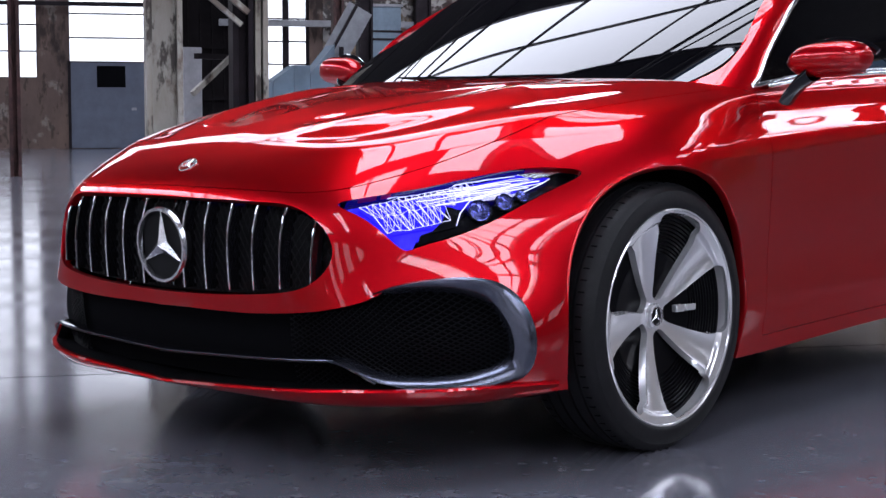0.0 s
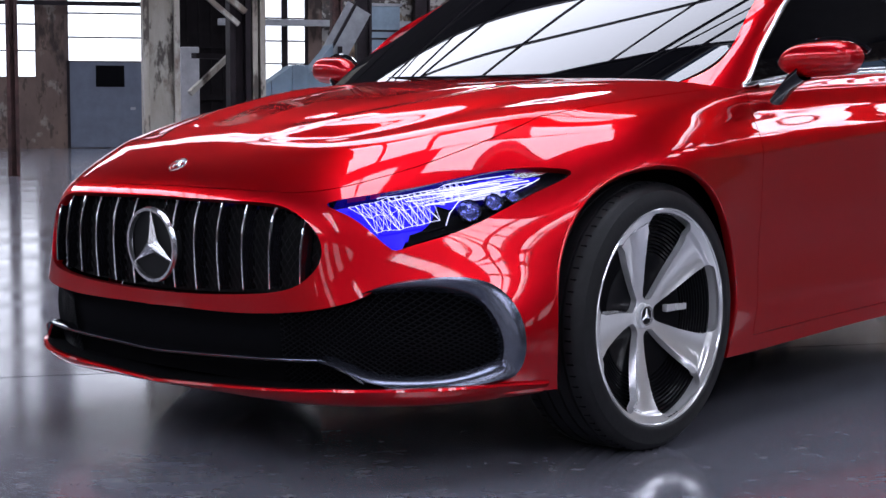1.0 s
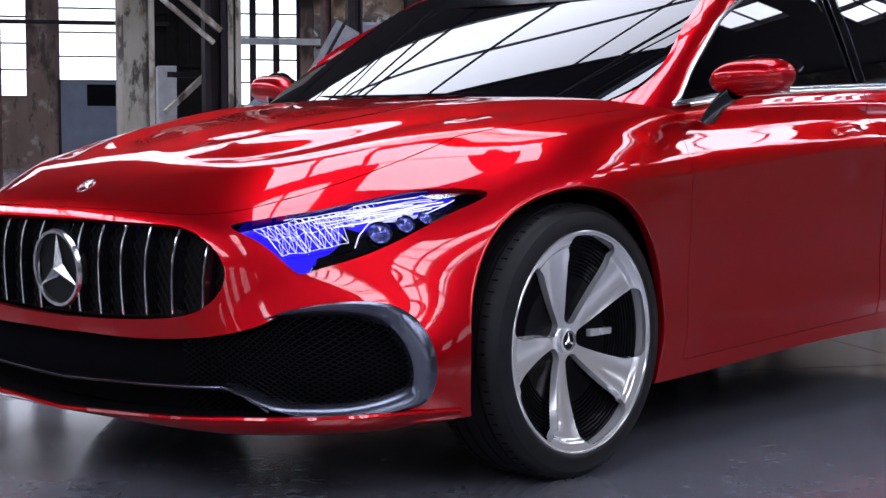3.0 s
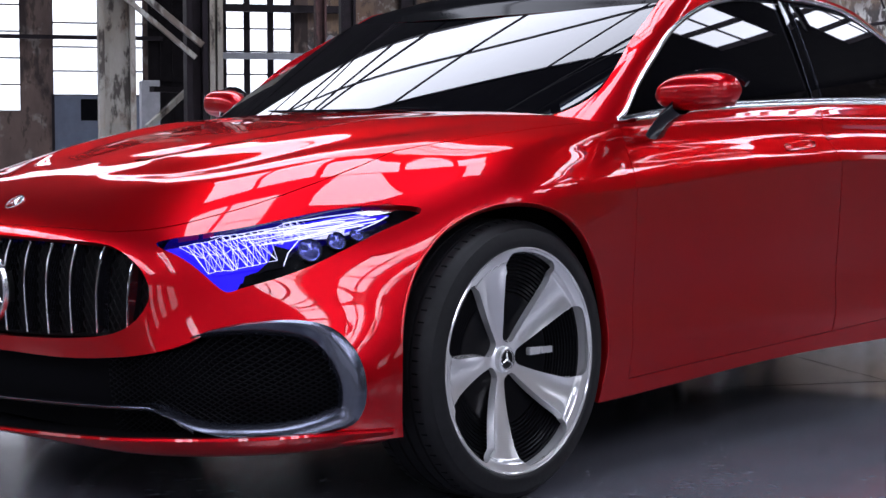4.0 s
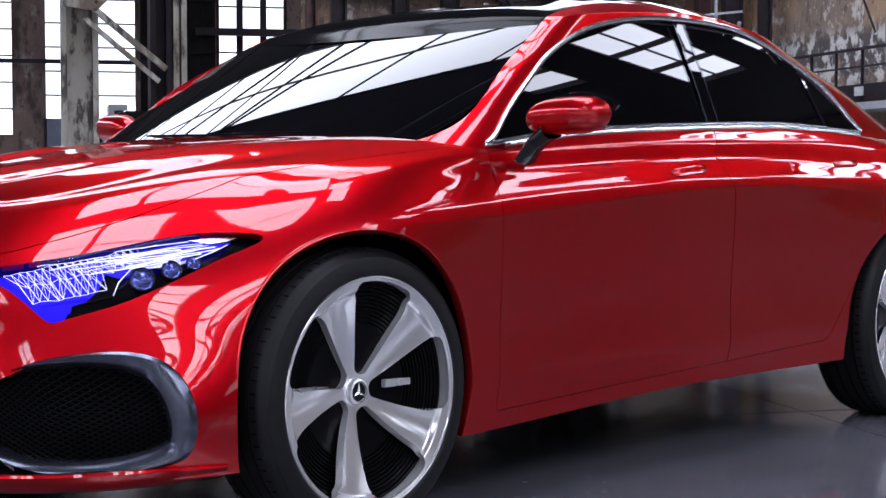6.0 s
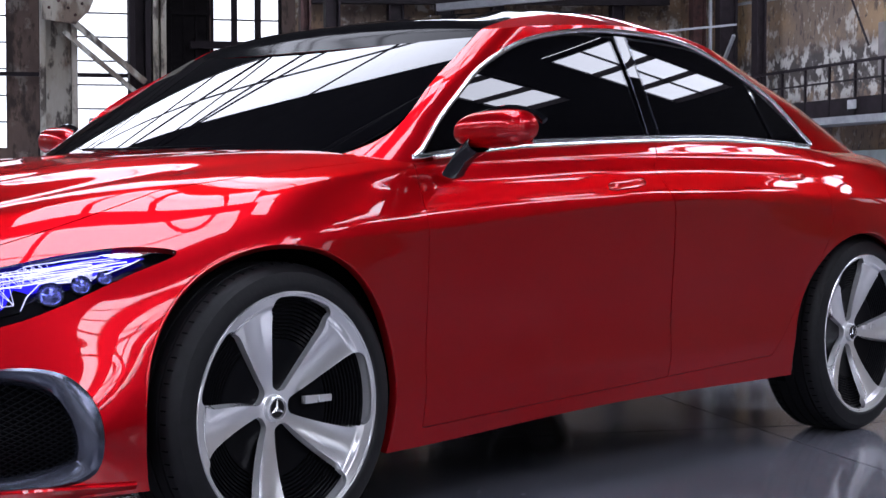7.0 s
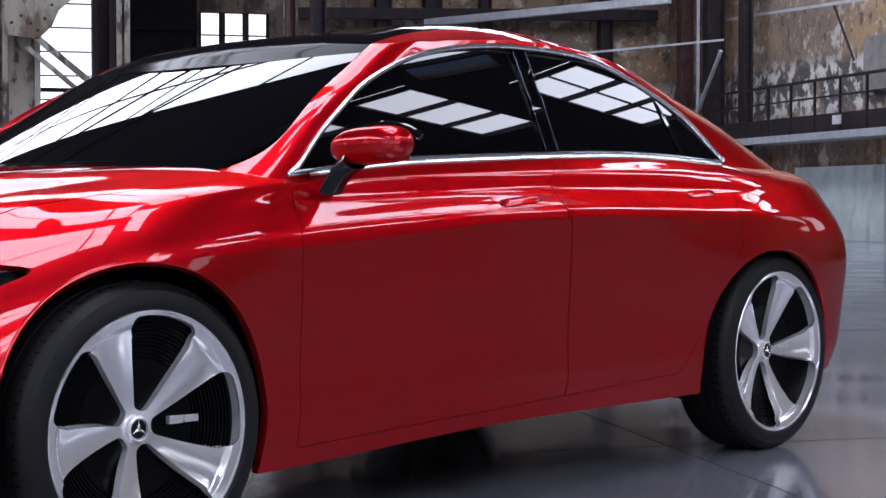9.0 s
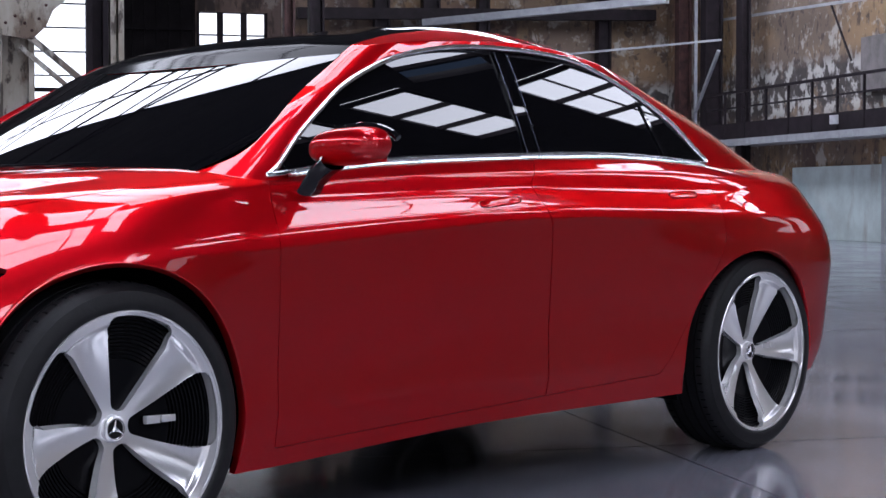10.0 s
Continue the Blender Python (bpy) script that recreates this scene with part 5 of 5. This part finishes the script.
# grey doors under the first window
door = tagged(new("steel_door"), "blue-grey painted steel factory door with a dark pane", "door")
door.matrix_basis = HALL @ pose(.74, FAR - .06, 0)
for nm, a0, b0, a1, b1, d, mat in (("door_leaf", .03, .02, 2.18, 2.13, .05, GREY_DOOR), ("door_pane", .66, 1.52, 1.36, 2.05, .055, WELL_BLACK), ("door_frame", -.04, 0, .03, 2.16, .07, STEEL), ("door_frame", 2.18, 0, 2.25, 2.16, .07, STEEL), ("push_bar", 1.5, .95, 1.62, 1.02, .08, GALV)):
    bm = bmesh.new()
    box(bm, a0, .06 - d, b0, a1, .06, b1)
    part(nm, bm, mat, door, smooth=False)
# added panel, coloured near black to stand in for the dim gap between columns
STAND_IN_BLACK = node_material("stand_in_black", (.012, .010, .011), rough=.8, spec=.1, vary=.5, scale=3)
partition = tagged(new("stand_in_partition"), "dark ribbed steel partition against the end wall", "partition")
partition.matrix_basis = HALL @ pose(3.05, FAR - .12, 0)
bm = bmesh.new()
box(bm, 0, 0, 0, 1.85, .10, 6.4)
part("partition_sheet", bm, STAND_IN_BLACK, partition, smooth=False)
for k in range(7):
    bm = bmesh.new()
    box(bm, k * .3, -.06, 0, k * .3 + .05, 0, 6.4)
    part("partition_rib", bm, STAND_IN_BLACK, partition, smooth=False)
for z in (1.2, 2.5, 3.8, 5.1):
    bm = bmesh.new()
    box(bm, 0, -.10, z, 1.85, -.06, z + .12)
    part("partition_rail", bm, STAND_IN_BLACK, partition, smooth=False)
WHITE_BOX = node_material("white_enamel", (.5, .5, .52), rough=.5, vary=.3, scale=5)
cabinet = solid("switch_cabinet", .98, 16.4, .0, 1.16, 16.7, 1.52, WHITE_BOX, "tall white metal switch cabinet behind the columns", "cabinet")
BLUE_GREY = node_material("blue_grey_sheet", (.20, .27, .34), rough=.5, vary=.3, scale=2)
tank = tagged(new("machine_cover"), "blue-grey sheet metal machine cover with sloping panels", "machine")
tank.matrix_basis = HALL @ pose(3.55, 30, 0)
for a0, z0, a1, z1 in ((0, 1.16, .40, 1.46), (.41, 1.47, .79, 1.74), (.80, 1.75, 1.09, 1.75), (1.10, 1.60, 1.55, 2.14)):
    bm = bmesh.new()
    front = [bm.verts.new(q) for q in ((a0, 0, 0), (a1, 0, 0), (a1, 0, z1), (a0, 0, z0))]
    rear = [bm.verts.new((v.co.x, .9, v.co.z)) for v in front]
    bm.faces.new(front), bm.faces.new(rear[::-1])
    for k in range(4):
        bm.faces.new((front[k], rear[k], rear[(k + 1) % 4], front[(k + 1) % 4]))
    bmesh.ops.recalc_face_normals(bm, faces=bm.faces)
    part("cover_panel", bm, BLUE_GREY, tank, smooth=False)
housing = tagged(new("fan_housing"), "blue-grey banded sheet metal box high on the end wall", "box")
housing.matrix_basis = HALL @ pose(8.08, 41.0, 2.30)
for nm, z0, z1, out, mat in (("housing_body", 0, 1.32, 0, BLUE_GREY), ("housing_band", .42, .47, .03, STEEL), ("housing_band", .62, .67, .03, STEEL), ("housing_rim", 1.26, 1.33, .05, GALV)):
    bm = bmesh.new()
    box(bm, -out, -out, z0, .84 + out, .99, z1, .01)
    part(nm, bm, mat, housing, smooth=False)
ramp = tagged(new("loading_chute"), "slanting pale grey steel chute behind the machine cover", "chute")
ramp.matrix_basis = HALL
beam("chute_bed", (5.0, 31.5, 1.3), (5.9, 31.5, 2.9), .5, .08, GALV, "", "", ramp)
beam("chute_rail", (4.9, 31.2, 1.4), (5.8, 31.2, 3.0), .05, .12, STEEL, "", "", ramp)
beam("chute_leg", (5.5, 31.4, 0), (5.5, 31.4, 2.15), .08, .08, STEEL, "", "", ramp)
# pipes and beams of the end wall
for a, b, w, mat, lab in (((-8, FAR - .3, 3.55), (3.4, FAR - .3, 3.55), .10, STEEL, "dark steel beam along the end wall"), ((4.4, FAR - .35, 3.15), (17, FAR - .35, 3.15), .16, GALV, "grey pipe along the end wall"),
                          ((4.4, FAR - .3, 4.35), (8, FAR - .3, 4.35), .18, STEEL, "dark steel beam along the end wall"), ((7.4, FAR - .6, 5.55), (17, FAR - .6, 5.75), .28, STEEL, "dark crane beam across the end wall"),
                          ((10.6, 41, 5.35), (15.2, 36, 5.5), .18, GALV, "blue-grey crane rail"), ((11.5, 39, 4.2), (17, 37, 4.7), .05, GALV, "thin grey cable tray"), ((17.4, 37.9, 5.28), (17.4, 25, 4.72), .06, GALV, "thin grey conduit along the wall"), ((17.4, 32.2, 5.0), (17.4, 31.3, 3.75), .035, STEEL, "thin dark cable hanging down the wall")):
    beam("pipe" if w < .17 else "steel_beam", a, b, w, w, mat, lab, "beam")
beam("pipe", (16.75, 38.0, 0), (16.75, 38.0, TOP), .07, .07, GALV, "pale upright pipe by the steel column", "pipe")
beam("pipe", (16.7, 37.9, 3.0), (16.75, 36.6, 4.4), .07, .07, GALV, "slanting pale pipe by the wall", "pipe")
# gallery along the right wall
gallery = tagged(new("gallery"), "steel gallery with a dark railing along the wall", "gallery")
gallery.matrix_basis = HALL
def rail_part(nm, r0, f0, z0, r1, f1, z1, mat):
    bm = bmesh.new()
    box(bm, r0, f0, z0, r1, f1, z1)
    part(nm, bm, mat, gallery, smooth=False)
rail_part("gallery_deck", 16.55, 18, 2.12, RIGHT, 37.0, 2.22, GALV)
rail_part("gallery_edge", 16.50, 18, 2.10, 16.55, 37.0, 2.25, GALV)
rail_part("kick_board", 16.57, 18, 2.25, 16.60, 37.0, 2.62, STEEL)
rail_part("top_rail", 16.55, 18, 3.30, 16.60, 37.0, 3.36, STEEL)
rail_part("mid_rail", 16.56, 18, 2.95, 16.59, 37.0, 2.99, STEEL)
for f in np.arange(18.2, 37, 1.1):
    rail_part("rail_post", 16.555, f, 2.22, 16.60, f + .05, 3.32, STEEL)
solid("notice_board", 16.47, 30.1, 2.38, 16.49, 30.45, 2.56, WHITE_BOX, "small white notice plate on the gallery edge", "sign", .002)
solid("wall_panel", 17.50, 30.2, 0, RIGHT - .004, 34.2, 1.58, PALE, "pale green-grey painted sliding panel", "panel")
solid("wall_panel", 17.50, 25.0, 0, RIGHT - .004, 29.3, 1.58, PALE, "pale green-grey painted sliding panel", "panel")
solid("door_post", 17.25, 29.35, 0, RIGHT - .004, 29.75, 1.72, GALV, "worn grey post between the panels", "post")
solid("wall_door", 17.45, 29.4, 3.1, RIGHT - .004, 31.0, 4.2, SHUTTER, "grey shutter in the plaster wall", "shutter")
